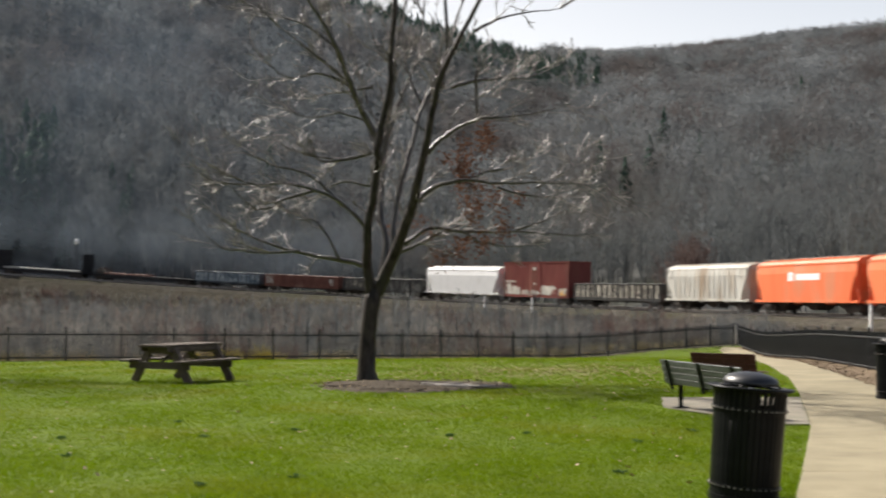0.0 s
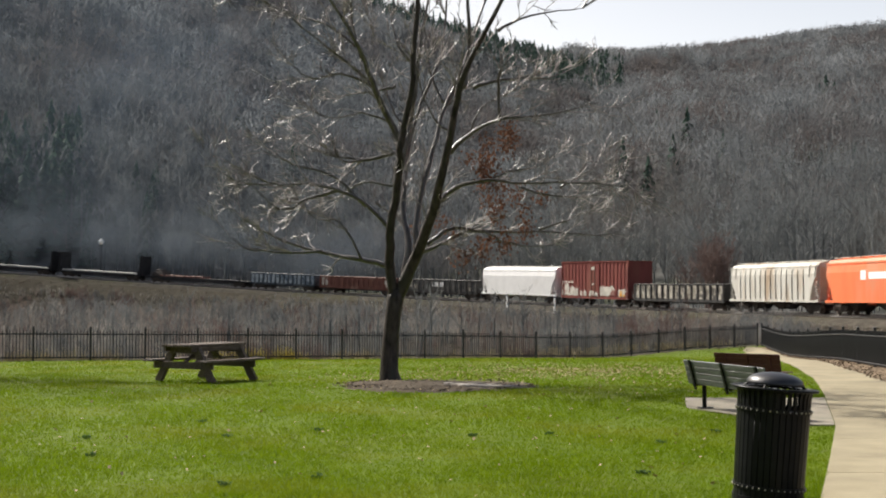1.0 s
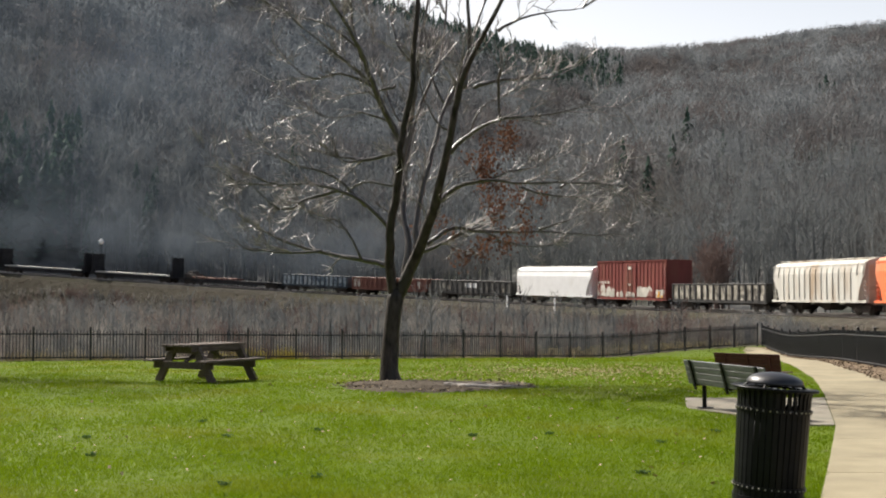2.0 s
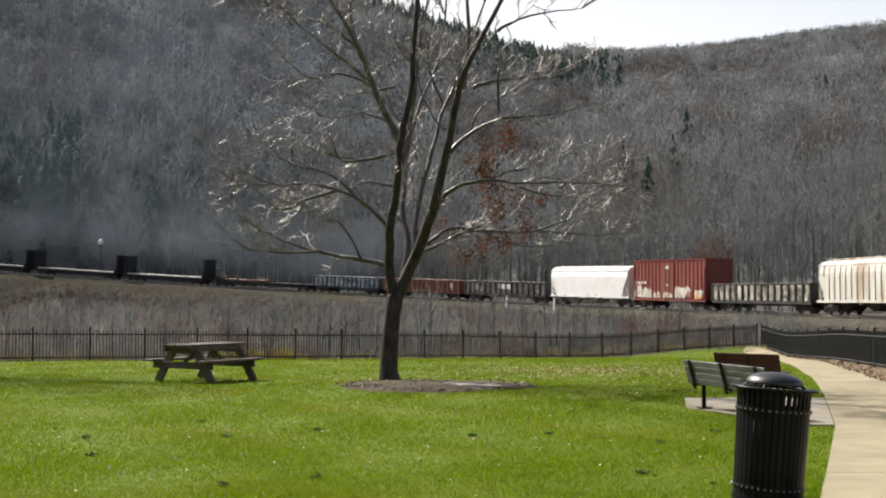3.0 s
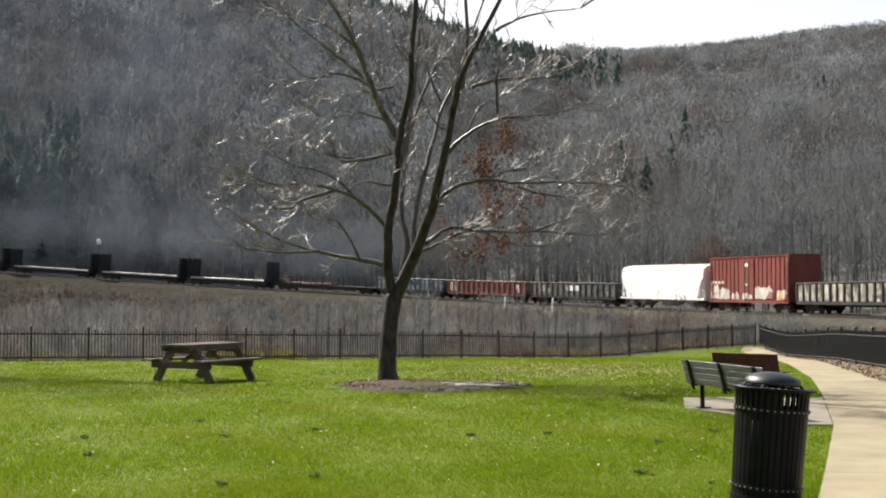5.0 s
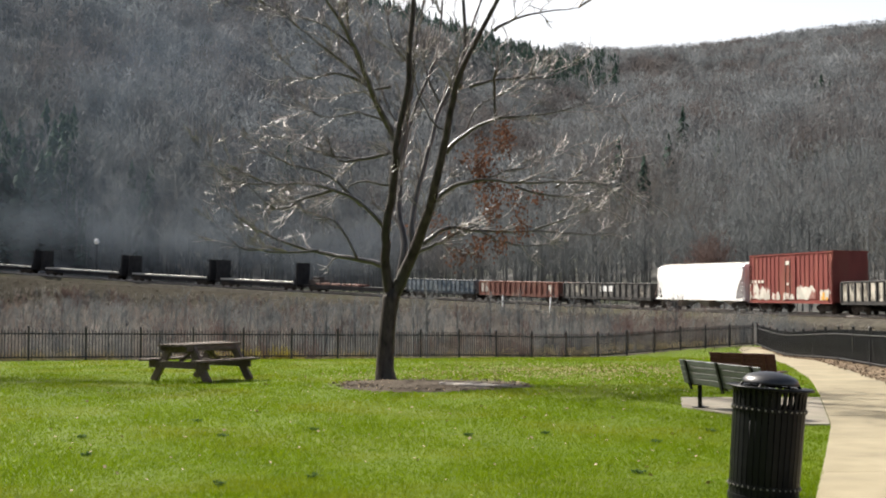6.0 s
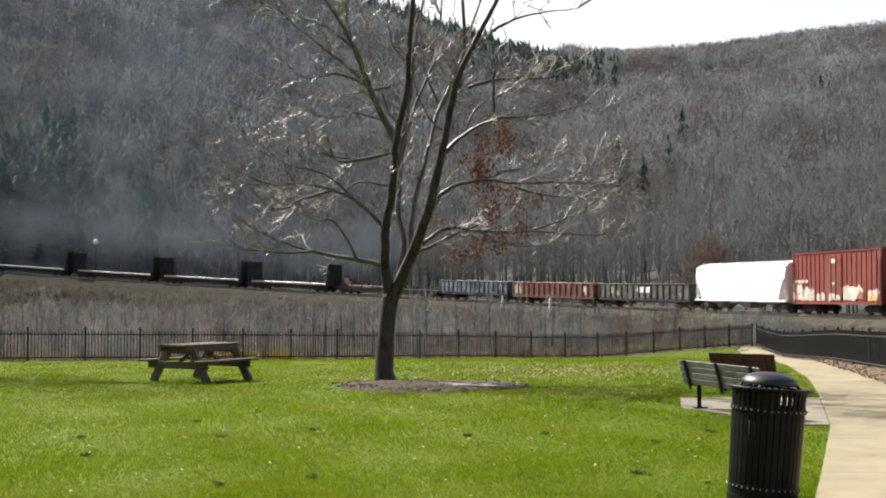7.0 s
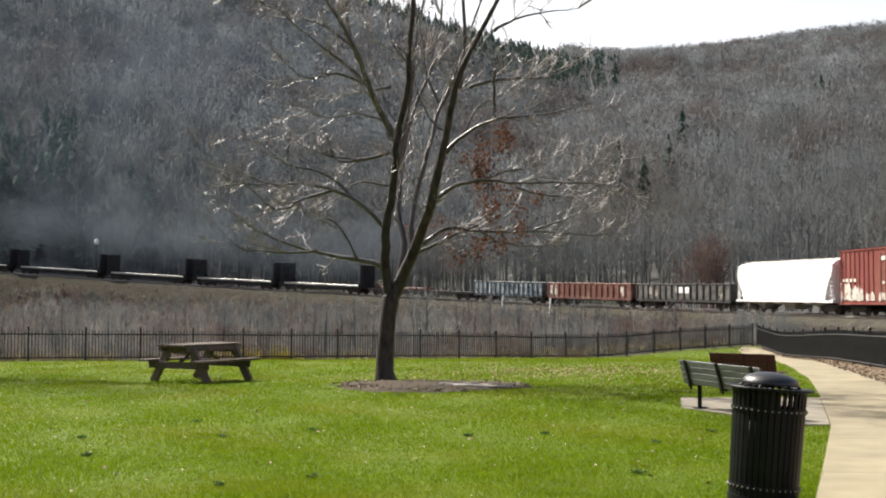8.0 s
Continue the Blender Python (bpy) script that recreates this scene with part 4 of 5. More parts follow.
def shoot(rnd, out, p, d, length, r, depth):
    """Grow one crooked branch and its side twigs."""
    pts, k = [p.copy()], 4
    step = length / k
    for i in range(k):
        d = (d + Vector((rnd.gauss(0, 0.22), rnd.gauss(0, 0.2), rnd.gauss(0.04, 0.2)))).normalized()
        p = p + d * step
        pts.append(p.copy())
    out.append((pts, [r * (1 - 0.8 * i / k) for i in range(k + 1)]))
    if depth > 0:
        for i in range(rnd.randint(2, 4)):
            j = rnd.randint(1, k - 1)
            side = Vector((rnd.gauss(0, 1), rnd.gauss(0, 1), rnd.gauss(0.15, 0.7))).normalized()
            shoot(rnd, out, pts[j], (d * 0.9 + side * 0.65).normalized(), length * rnd.uniform(0.4, 0.75), r * 0.55, depth - 1)


def bare_tree(m):
    t = tagged(new("bare_tree"), "bare grey-barked deciduous tree with a few brown leaves", "tree", "lawn trees")
    t.matrix_world = m
    rnd = random.Random(21)
    trunk = Soup().tube([(0.02, 0, -0.1), (0.0, 0, 0.04), (-0.02, 0, 0.25), (0.01, 0, 0.9), (0.07, 0, 1.5), (0.12, 0, 1.85), (0.16, 0, 2.05)],
                        [0.30, 0.245, 0.205, 0.18, 0.175, 0.19, 0.15], 14)
    part("trunk", trunk, "bark", t, smooth=True)
    twigs, leaves = [], []
    for (r0, r1), pts in BOUGHS:
        pts = [Vector(p) for p in pts]
        fine, rad = [], []
        for i in range(len(pts) - 1):
            a, b = pts[max(i - 1, 0)], pts[i]
            c, e = pts[i + 1], pts[min(i + 2, len(pts) - 1)]
            for j in range(4):
                u = j / 4
                q = 0.5 * ((2 * b) + (c - a) * u + (2 * a - 5 * b + 4 * c - e) * u * u + (3 * b - a - 3 * c + e) * u ** 3)
                fine.append(q + Vector((rnd.gauss(0, 0.012), rnd.gauss(0, 0.02), rnd.gauss(0, 0.012))))
        fine.append(pts[-1])
        n = len(fine)
        rad = [r0 + (r1 - r0) * (i / (n - 1)) ** 0.8 for i in range(n)]
        part("limb", Soup().tube(fine, rad, 8), "limb_bark" if r0 < 0.12 else "bark", t, smooth=True)
        # side shoots
        for i in range(int(n * 0.55)):
            j = rnd.randint(n // 4, n - 1)
            d = (fine[min(j + 1, n - 1)] - fine[j - 1]).normalized()
            side = Vector((rnd.gauss(0, 0.8), rnd.gauss(0, 1), rnd.gauss(0.2, 0.7))).normalized()
            shoot(rnd, twigs, fine[j], (d * 1.0 + side * 0.6).normalized(), rnd.uniform(0.4, 1.15), min(0.02, rad[j] * 0.6), rnd.choice((1, 2, 2)))
        # the crown goes on above the tall limbs
        if pts[-1].z > 8.3:
            for i in range(3):
                rise = (pts[-1] - pts[-2]).normalized() + Vector((rnd.gauss(0, 0.35), rnd.gauss(0, 0.35), 0.4))
                shoot(rnd, twigs, fine[-1], rise.normalized(), rnd.uniform(2.0, 3.4), max(r1, 0.022), 3)
    s = Soup()
    for pts, rad in twigs:
        s.tube(pts, [max(q, 0.0065) for q in rad], 4, caps=False)
    tagged(part("fine_branchwork", s, "twig", t, smooth=True), kind="stuff")
    lf = Soup()
    spots = []
    for i in range(36):
        h = (i + rnd.random()) / 36
        wide = 0.22 + 0.34 * math.sin(math.pi * min(1.0, 1.4 * h)) if h < 0.72 else 0.3
        spots.append((2.2 + rnd.gauss(0, wide) + 0.2 * h - 0.4 * (h < 0.12), rnd.gauss(0.1, 0.4), 2.75 + 3.0 * h ** 1.15))
    for i in range(1500):
        c = spots[i % len(spots)]
        x, y, z = (c[k] + rnd.gauss(0, (0.11, 0.11, 0.13)[k]) for k in range(3))
        w, l = rnd.uniform(0.02, 0.036), rnd.uniform(0.05, 0.085)
        q = pose(x, y, z, rnd.uniform(-40, 40), rnd.uniform(-40, 40), rnd.uniform(0, 360))
        lf.add([q @ Vector(p) for p in ((0, 0, 0), (w, 0.01, -l * 0.4), (w * 0.7, 0.02, -l * 0.8), (0, 0.0, -l), (-w * 0.7, 0.02, -l * 0.8), (-w, 0.01, -l * 0.4))],
               [(0, 1, 2, 3), (0, 3, 4, 5)])
    tagged(part("leaves", lf, "oak_leaf", t, "dry brown leaves still hanging on the branches"), kind="stuff")
    return t


TREE = (-1.19, 27.2)
tree = bare_tree(pose(*TREE, float(land(*TREE))))
copy_thing(tree, pose(-16.5, 33.5, float(land(-16.5, 33.5)), 0, 0, 140))


def surface_root():
    rnd = random.Random(8)
    for k in range(4):
        s = Soup()
        x, y = 0.0 + 0.15 * k, 24.9 - 0.18 * k
        pts = []
        for i in range(9):
            pts.append((x, y, float(land(x, y)) + 0.05 + 0.012 * math.sin(i * 1.7)))
            x += 0.15
            y += rnd.gauss(-0.03, 0.07)
        s.tube(pts, [0.045 - 0.004 * i for i in range(9)], 6)
        tagged(part("surface_root", s, "root", smooth=True), "pale bare tree root lying on the soil", "root", "tree roots")


surface_root()


# ---- growth ----
def bare_template(rnd, branches, twigs, spread):
    """A leafless tree one metre high, as arrays: trunk, then slivers for branches and twigs."""
    v, f, w = [], [], []

    def sliver(p, q, a):
        d = Vector(q) - Vector(p)
        side = d.cross(Vector((rnd.gauss(0, 1), rnd.gauss(0, 1), rnd.gauss(0, 1)))).normalized()
        k = len(v)
        v.extend([tuple(p), tuple(p), tuple(q)])
        w.extend([tuple(side * a), tuple(-side * a), (0, 0, 0)])
        f.append((k, k + 1, k + 2))

    lean = (rnd.gauss(0, 0.03), rnd.gauss(0, 0.03))
    rings = ((0.0, 0.012), (0.4, 0.008), (0.95, 0.002))
    for h, r in rings:
        for j in range(3):
            a = 2.1 * j
            v.append((lean[0] * h, lean[1] * h, h))
            w.append((r * math.cos(a), r * math.sin(a), 0))
    for i in range(2):
        for j in range(3):
            a, b = i * 3 + j, i * 3 + (j + 1) % 3
            f.extend([(a, b, b + 3), (a, b + 3, a + 3)])
    for i in range(branches):
        h = rnd.uniform(0.28, 0.93)
        a = rnd.uniform(0, 2 * math.pi)
        l = spread * rnd.uniform(0.6, 1.0) * (1.15 - 0.75 * abs(h - 0.5))
        p = Vector((lean[0] * h, lean[1] * h, h))
        q = p + Vector((math.cos(a) * l * 0.65, math.sin(a) * l * 0.65, l * rnd.uniform(0.6, 1.1)))
        sliver(p, q, 0.005)
        for j in range(twigs):
            u = rnd.uniform(0.25, 1.0)
            b = p.lerp(q, u)
            d = Vector((rnd.gauss(0, 1), rnd.gauss(0, 1), rnd.gauss(0.9, 0.7))).normalized()
            sliver(b, b + d * l * rnd.uniform(0.3, 0.6), 0.0028)
    return np.array(v), np.array(w), np.array(f)


def crown_template(rnd, branches, twigs):
    """A leafless tree one metre high seen from far off: a thin trunk and a rounded crown of short twigs."""
    v, w, f = [], [], []

    def sliver(p, q, a):
        side = (q - p).cross(Vector((rnd.gauss(0, 1), rnd.gauss(0, 1), rnd.gauss(0, 1)))).normalized() * a
        k = len(v)
        v.extend([tuple(p), tuple(p), tuple(q)])
        w.extend([tuple(side), tuple(-side), (0, 0, 0)])
        f.append((k, k + 1, k + 2))

    wide, mid = rnd.uniform(0.19, 0.27), rnd.uniform(0.60, 0.68)
    for j in range(2):
        sliver(Vector((0, 0, -0.02)), Vector((rnd.gauss(0, 0.02), rnd.gauss(0, 0.02), 0.9)), 0.011)
    for i in range(branches + twigs):
        d = Vector((rnd.gauss(0, 1), rnd.gauss(0, 1), rnd.gauss(0.15, 1))).normalized() * rnd.uniform(0.45, 1.0)
        q = Vector((d.x * wide, d.y * wide, mid + d.z * (0.36 if d.z > 0 else 0.30)))
        if i < branches:
            sliver(Vector((0, 0, max(0.25, q.z - rnd.uniform(0.15, 0.3)))), q, 0.006)
        else:
            out = Vector((d.x + rnd.gauss(0, 0.6), d.y + rnd.gauss(0, 0.6), 0.5 + d.z + rnd.gauss(0, 0.6))).normalized()
            sliver(q, q + out * rnd.uniform(0.05, 0.12), rnd.uniform(0.006, 0.010))
    return np.array(v), np.array(w), np.array(f)


def conifer_template(rnd):
    v, w, f = [], [], []
    for i in range(90):
        h = rnd.uniform(0.06, 1.0)
        a = rnd.uniform(0, 2 * math.pi)
        l = 0.23 * (1.04 - h) ** 0.8 * rnd.uniform(0.75, 1.15)
        d = np.array((math.cos(a), math.sin(a), 0))
        t = np.array((-math.sin(a), math.cos(a), 0)) * l * 0.45
        k = len(v)
        v += [(0, 0, h + 0.03), tuple(d * l * 0.7 + t + (0, 0, h - 0.03)), tuple(d * l + (0, 0, h - 0.06)), tuple(d * l * 0.7 - t + (0, 0, h - 0.03))]
        f += [(k, k + 1, k + 2), (k, k + 2, k + 3)]
    v = np.array(v)
    return v, np.zeros_like(v), np.array(f)


def scatter(templates, x, y, height, widen, rng, squeeze=1.0):
    """Copies of the templates set on the land, as one set of arrays."""
    z = land(x, y)
    vs, fs, k = [], [], 0
    pick = rng.integers(0, len(templates), len(x))
    turn = rng.uniform(0, 2 * np.pi, len(x))
    for i, (v, w, f) in enumerate(templates):
        m = np.where(pick == i)[0]
        if not len(m):
            continue
        c, s = np.cos(turn[m])[:, None], np.sin(turn[m])[:, None]
        h = height[m][:, None]
        p = v[None] * h[..., None] * np.array((squeeze, squeeze, 1.0)) + w[None] * (h * widen[m][:, None])[..., None]
        q = np.stack([p[..., 0] * c - p[..., 1] * s + x[m][:, None], p[..., 0] * s + p[..., 1] * c + y[m][:, None], p[..., 2] + z[m][:, None] - 0.15], -1)
        n = len(v)
        fs.append((f[None] + (np.arange(len(m)) * n)[:, None, None] + k).reshape(-1, 3))
        vs.append(q.reshape(-1, 3))
        k += len(m) * n
    return np.concatenate(vs), np.concatenate(fs)


def off_track(x, y):
    return np.hypot(x - CENTRE[0], y - CENTRE[1]) - CURVE


def woods():
    rng, rnd = np.random.default_rng(3), random.Random(3)
    kinds = [bare_template(rnd, 15, 5, 0.34) for i in range(7)]
    crowns = [crown_template(rnd, 9, 64) for i in range(9)]
    n = 26000
    dist = np.sqrt(rng.uniform(110 ** 2, 860 ** 2, n))
    tan = rng.uniform(-0.42, 0.42, n)
    y = dist / np.sqrt(1 + tan * tan)
    x = tan * y
    far = np.interp(tan * 21.54, (-8, 0, 1.2, 2.0), (650, 660, 680, 860))
    keep = (off_track(x, y) > 21) & (dist < far)
    x, y, dist = x[keep], y[keep], dist[keep]
    # denser close behind the line
    m = 560
    a = rng.uniform(-30, 240, m) / CURVE + HEADING
    r = CURVE + rng.uniform(22, 62, m)
    x, y = np.concatenate([x, CENTRE[0] + r * np.sin(a)]), np.concatenate([y, CENTRE[1] - r * np.cos(a)])
    dist = np.hypot(x, y)
    height = rng.uniform(10, 17, len(x)) * np.where(dist < 260, 0.8, 1.0)
    near = off_track(x, y) < rng.uniform(25, 120, len(x))
    for sel, name, mat, label in ((near, "lineside_woods", "dark_bare", "dark leafless trees standing close behind the railway"),):
        v, f = scatter(kinds, x[sel], y[sel], height[sel], np.clip(dist[sel] / 200, 0.9, 1.6), rng)
        tagged(new(name, triangles(name, v, f, mat)), label, "woods", kind="stuff")
    x, y, height, dist = x[~near], y[~near], height[~near], dist[~near]
    v, f = scatter(crowns, x, y, height, np.clip(dist / 360, 0.8, 1.8), rng)
    tagged(new("bare_woods", triangles("bare_woods", v, f, "bare")), "leafless grey-brown woodland covering the hillsides", "woods", kind="stuff")


def conifers():
    rng, rnd = np.random.default_rng(9), random.Random(9)
    kinds = [conifer_template(rnd) for i in range(5)]
    xs, ys, hs = [], [], []

    def stand(n, q0, q1, r0, r1, h0, h1):
        q, r = rng.uniform(q0, q1, n), rng.uniform(r0, r1, n)
        t = q / 21.54
        yy = r / np.sqrt(1 + t * t)
        xs.append(t * yy), ys.append(yy), hs.append(rng.uniform(h0, h1, n))

    stand(420, -2.6, 1.0, 562, 645, 12, 20)
    stand(760, 0.3, 3.2, 480, 620, 11, 18)
    stand(70, -8.4, -6.4, 256, 300, 12, 20)
    stand(50, -8.4, -6.2, 250, 285, 7, 13)
    stand(25, -8, -5.0, 256, 300, 9, 15)
    for q, r, h in ((3.19, 290, 17), (4.06, 272, 17), (3.63, 258, 15), (4.33, 322, 17), (3.79, 360, 14), (-2.69, 302, 15), (4.96, 300, 13), (6.8, 395, 18), (6.95, 402, 15), (6.68, 408, 14), (6.7, 262, 9), (7.3, 258, 9), (6.0, 262, 9)):
        stand(1, q, q + 0.02, r, r + 1, h, h + 1)
    x, y, h = np.concatenate(xs), np.concatenate(ys), np.concatenate(hs)
    v, f = scatter(kinds, x, y, h, np.ones(len(x)), rng)
    tagged(new("conifer_woods", triangles("conifer_woods", v, f, "needles")), "dark green conifers along the ridge and slope", "woods", kind="stuff")


def red_saplings():
    rng, rnd = np.random.default_rng(23), random.Random(23)
    kinds = [bare_template(rnd, 18, 9, 0.42) for i in range(3)]
    q = np.concatenate([rng.normal(4.75, 0.2, 16), rng.normal(-6.3, 0.25, 5), rng.normal(-5.6, 0.3, 3)])
    r = np.concatenate([rng.uniform(146, 154, 16), rng.uniform(168, 178, 8)])
    h = np.concatenate([rng.uniform(5.5, 8.5, 16), rng.uniform(3.0, 4.5, 8)])
    t = q / 21.54
    y = r / np.sqrt(1 + t * t)
    v, f = scatter(kinds, t * y, y, h, np.full(len(q), 1.4), rng)
    tagged(new("red_saplings", triangles("red_saplings", v, f, "red_twig")), "reddish-twigged leafless saplings near the railway", "saplings", kind="stuff")


woods()
conifers()
red_saplings()


def shrubs():
    rng, rnd = np.random.default_rng(5), random.Random(5)
    kinds = []
    for i in range(6):
        v, w, f = [], [], []
        for j in range(16):
            a, l = rnd.uniform(0, 6.28), rnd.uniform(0.4, 1.0)
            p = Vector((rnd.gauss(0, 0.10), rnd.gauss(0, 0.10), 0))
            q = p + Vector((math.cos(a) * 0.17 * l, math.sin(a) * 0.17 * l, l))
            for b, e, wide in [(p, q, 0.013)] + [(p.lerp(q, u), p.lerp(q, u) + Vector((rnd.gauss(0, 0.10), rnd.gauss(0, 0.10), rnd.uniform(0.05, 0.25))), 0.009)
                                                 for u in (rnd.uniform(0.3, 1) for _ in range(4))]:
                side = Vector((rnd.gauss(0, 1), rnd.gauss(0, 1), 0)).normalized() * wide
                k = len(v)
                v += [tuple(b), tuple(b), tuple(e)]
                w += [tuple(side), tuple(-side), (0, 0, 0)]
                f.append((k, k + 1, k + 2))
        kinds.append((np.array(v), np.array(w), np.array(f)))
    n = 9000
    dist = rng.uniform(40, 215, n)
    tan = rng.uniform(-0.42, 0.42, n)
    y = dist
    x = tan * y
    b, d = beyond_fence(x, y), off_track(x, y)
    patch = np.sin(x * 0.21 + 2 * np.sin(y * 0.07)) + np.sin(y * 0.16 + x * 0.09)
    keep = (b > 1.0) & (d < -4.5) & (x < 8 + 0.14 * y + 3) & ((d < -8) | (x > -8))
    x, y = x[keep], y[keep]
    m = 2600
    a, r = HEADING + rng.uniform(-25, 190, m) / CURVE, CURVE - 3.2 - 13 * rng.uniform(0, 1, m) ** 0.8
    x, y = np.concatenate([x, CENTRE[0] + r * np.sin(a)]), np.concatenate([y, CENTRE[1] - r * np.cos(a)])
    q, r = rng.uniform(0.6, 6.2, 330) / 21.54, rng.uniform(64, 98, 330)
    x, y = np.concatenate([x, q * r]), np.concatenate([y, r])
    tall = np.arange(len(x)) >= len(x) - 330
    ok = (x < 8 + 0.14 * y + 9) & ((x > -8 - 3 * rng.uniform(0, 1, len(x))) | (off_track(x, y) < -7)) & (off_track(x, y) < -3) & (beyond_fence(x, y) > 0.8)
    tall = tall[ok]
    thicket = np.random.default_rng(6).uniform(0, 1, len(tall))
    x, y = x[ok], y[ok]
    d = off_track(x, y)
    patch = np.sin(x * 0.21 + 2 * np.sin(y * 0.07)) + np.sin(y * 0.16 + x * 0.09)
    h = rng.uniform(0.9, 2.0, len(x)) * (1 + 0.2 * patch) * np.where(d > -13, 0.6, 1.0) * np.where(beyond_fence(x, y) < 8, 0.75, 1.0)
    h = np.where(tall, rng.uniform(1.0, 1.9, len(x)), h)
    h = np.where((thicket < 0.10) & (d < -16), h * rng.uniform(1.15, 1.5, len(x)), h)
    h = np.where((d > -9) & ~tall, h * 0.45, h)
    # kept clear round the lineside posts
    along = (np.arctan2(x - CENTRE[0], -(y - CENTRE[1])) - HEADING) * CURVE
    h = np.where(((np.abs(along - 58.3) < 2.5) | (np.abs(along - 45.8) < 2.5)) & (d > -22), h * 0.4, h)
    clump = np.sin(x * 0.47 + 1.7 * np.sin(y * 0.11)) + np.sin(y * 0.29 - x * 0.17) + 0.9 * (thicket - 0.5)
    for name, mat, label, sel in (("bare_scrub", "shrub", "tangled leafless grey-brown shrubs below the railway", (clump > -0.75) & (clump < 1.0)),
                                  ("dark_scrub", "dark_bare", "dark leafless bushes among the scrub below the railway", clump <= -0.75),
                                  ("red_scrub", "red_twig", "dull reddish leafless bushes among the scrub below the railway", clump >= 1.0)):
        v, f = scatter(kinds, x[sel], y[sel], h[sel], np.clip(y[sel] / 85, 0.65, 1.7), rng)
        tagged(new(name, triangles(name, v, f, mat)), label, "shrubs", kind="stuff")

    poles = [bare_template(rnd, 10, 4, 0.26) for i in range(5)]
    g = np.random.default_rng(8)
    px = g.uniform(-0.42, 0.33, 520) * 1.0
    py = g.uniform(48, 150, 520)
    px = px * py
    fit = (beyond_fence(px, py) > 2.5) & (off_track(px, py) < -17) & (px < 6 + 0.14 * py)
    px, py = px[fit], py[fit]
    v, f = scatter(poles, px, py, g.uniform(1.8, 3.6, len(px)), np.full(len(px), 1.5), g)
    tagged(new("scrub_saplings", triangles("scrub_saplings", v, f, "dark_bare")), "thin leafless saplings standing in the scrub", "saplings", kind="stuff")

    def tufts(name, mat, label, n, sel, h0, h1, seed):
        g = np.random.default_rng(seed)
        x, y = sel(g, n)
        v, f = scatter(grass_kinds, x, y, g.uniform(h0, h1, len(x)), np.full(len(x), 1.6), g)
        tagged(new(name, triangles(name, v, f, mat)), label, "dry grass", kind="stuff")

    grass_kinds = []
    for i in range(4):
        v, w, f = [], [], []
        for j in range(16):
            a = rnd.uniform(0, 6.28)
            p = (rnd.gauss(0, 0.15), rnd.gauss(0, 0.15), 0)
            q = (p[0] + 0.35 * math.cos(a), p[1] + 0.35 * math.sin(a), rnd.uniform(0.5, 1))
            k = len(v)
            v += [p, p, q]
            w += [(0.02 * math.sin(a), -0.02 * math.cos(a), 0), (-0.02 * math.sin(a), 0.02 * math.cos(a), 0), (0, 0, 0)]
            f.append((k, k + 1, k + 2))
        grass_kinds.append((np.array(v), np.array(w), np.array(f)))

    def behind(g, n, u0=-0.15, u1=1.0, deep=9.0):
        u, off = g.uniform(u0, u1, n), 0.4 + deep * g.uniform(0, 1, n) ** 1.6
        clump = np.sin(u * 37) + np.sin(u * 91 + 1) > -0.3
        dx, dy = FENCE_B[0] - FENCE_A[0], FENCE_B[1] - FENCE_A[1]
        L = math.hypot(dx, dy)
        x, y = FENCE_A[0] + dx * u - dy / L * off, FENCE_A[1] + dy * u + dx / L * off
        return x[clump], y[clump]

    tufts("dry_grass", "straw", "pale straw-coloured dead grass behind the fence", 1500, behind, 0.3, 0.75, 31)
    tufts("yellow_weeds", "yellow", "yellow flowering weeds behind the fence", 120, lambda g, n: behind(g, n, 0.215, 0.30, 2.5), 0.4, 0.85, 33)

    def bank(g, n):
        s, off = g.uniform(-40, 200, n), 5 + 18 * g.uniform(0, 1, n)
        a = HEADING + s / CURVE
        return CENTRE[0] + (CURVE - off) * np.sin(a), CENTRE[1] - (CURVE - off) * np.cos(a)

    tufts("bank_grass", "bank_straw", "short dull brown grass on the railway bank", 10000, bank, 0.15, 0.4, 35)


shrubs()


def open_lawn(x, y):
    ok = (beyond_fence(x, y) < -0.15) & (x < np.array([path_left(q) for q in y]) - 0.005)
    ok &= ((x + 0.2) / 2.2) ** 2 + ((y - 25.4) / 2.25) ** 2 > 0.82 + 0.22 * np.sin(5.1 * x + 2 * np.sin(3.3 * y))
    ok &= ~((y > 16.7) & (y < 21.8) & (x > np.interp(y, (16.75, 19.6, 21.75), (5.0, 3.9, 4.3))))
    return ok


def grass():
    rng = np.random.default_rng(12)
    n = 470000
    y = 9.5 * (62 / 9.5) ** (rng.uniform(0, 1, n) ** 1.15)
    x = rng.uniform(-0.42, 0.42, n) * y
    ok = open_lawn(x, y)
    x, y = x[ok], y[ok]
    z = land(x, y)
    n = len(x)
    a, b = rng.uniform(0, 2 * np.pi, n), rng.uniform(0, 2 * np.pi, n)
    patch = 0.75 + 0.25 * np.sin(x * 1.9 + np.sin(y * 1.3)) * np.sin(y * 1.1 + 0.6 * x)
    h = rng.uniform(0.025, 0.065, n) * patch
    w = 0.0045 * np.clip(y / 11, 1, 3)
    p = np.stack([x, y, z - 0.004], -1)
    s = np.stack([np.cos(a) * w, np.sin(a) * w, 0 * a], -1)
    tip = np.stack([np.cos(b) * h * 0.7, np.sin(b) * h * 0.7, h], -1)
    v = np.stack([p + s, p - s, p + tip], 1).reshape(-1, 3)
    f = np.arange(3 * n).reshape(-1, 3)
    tagged(new("grass", triangles("grass", v, f, "blade")), "short green lawn grass", "grass", kind="stuff")


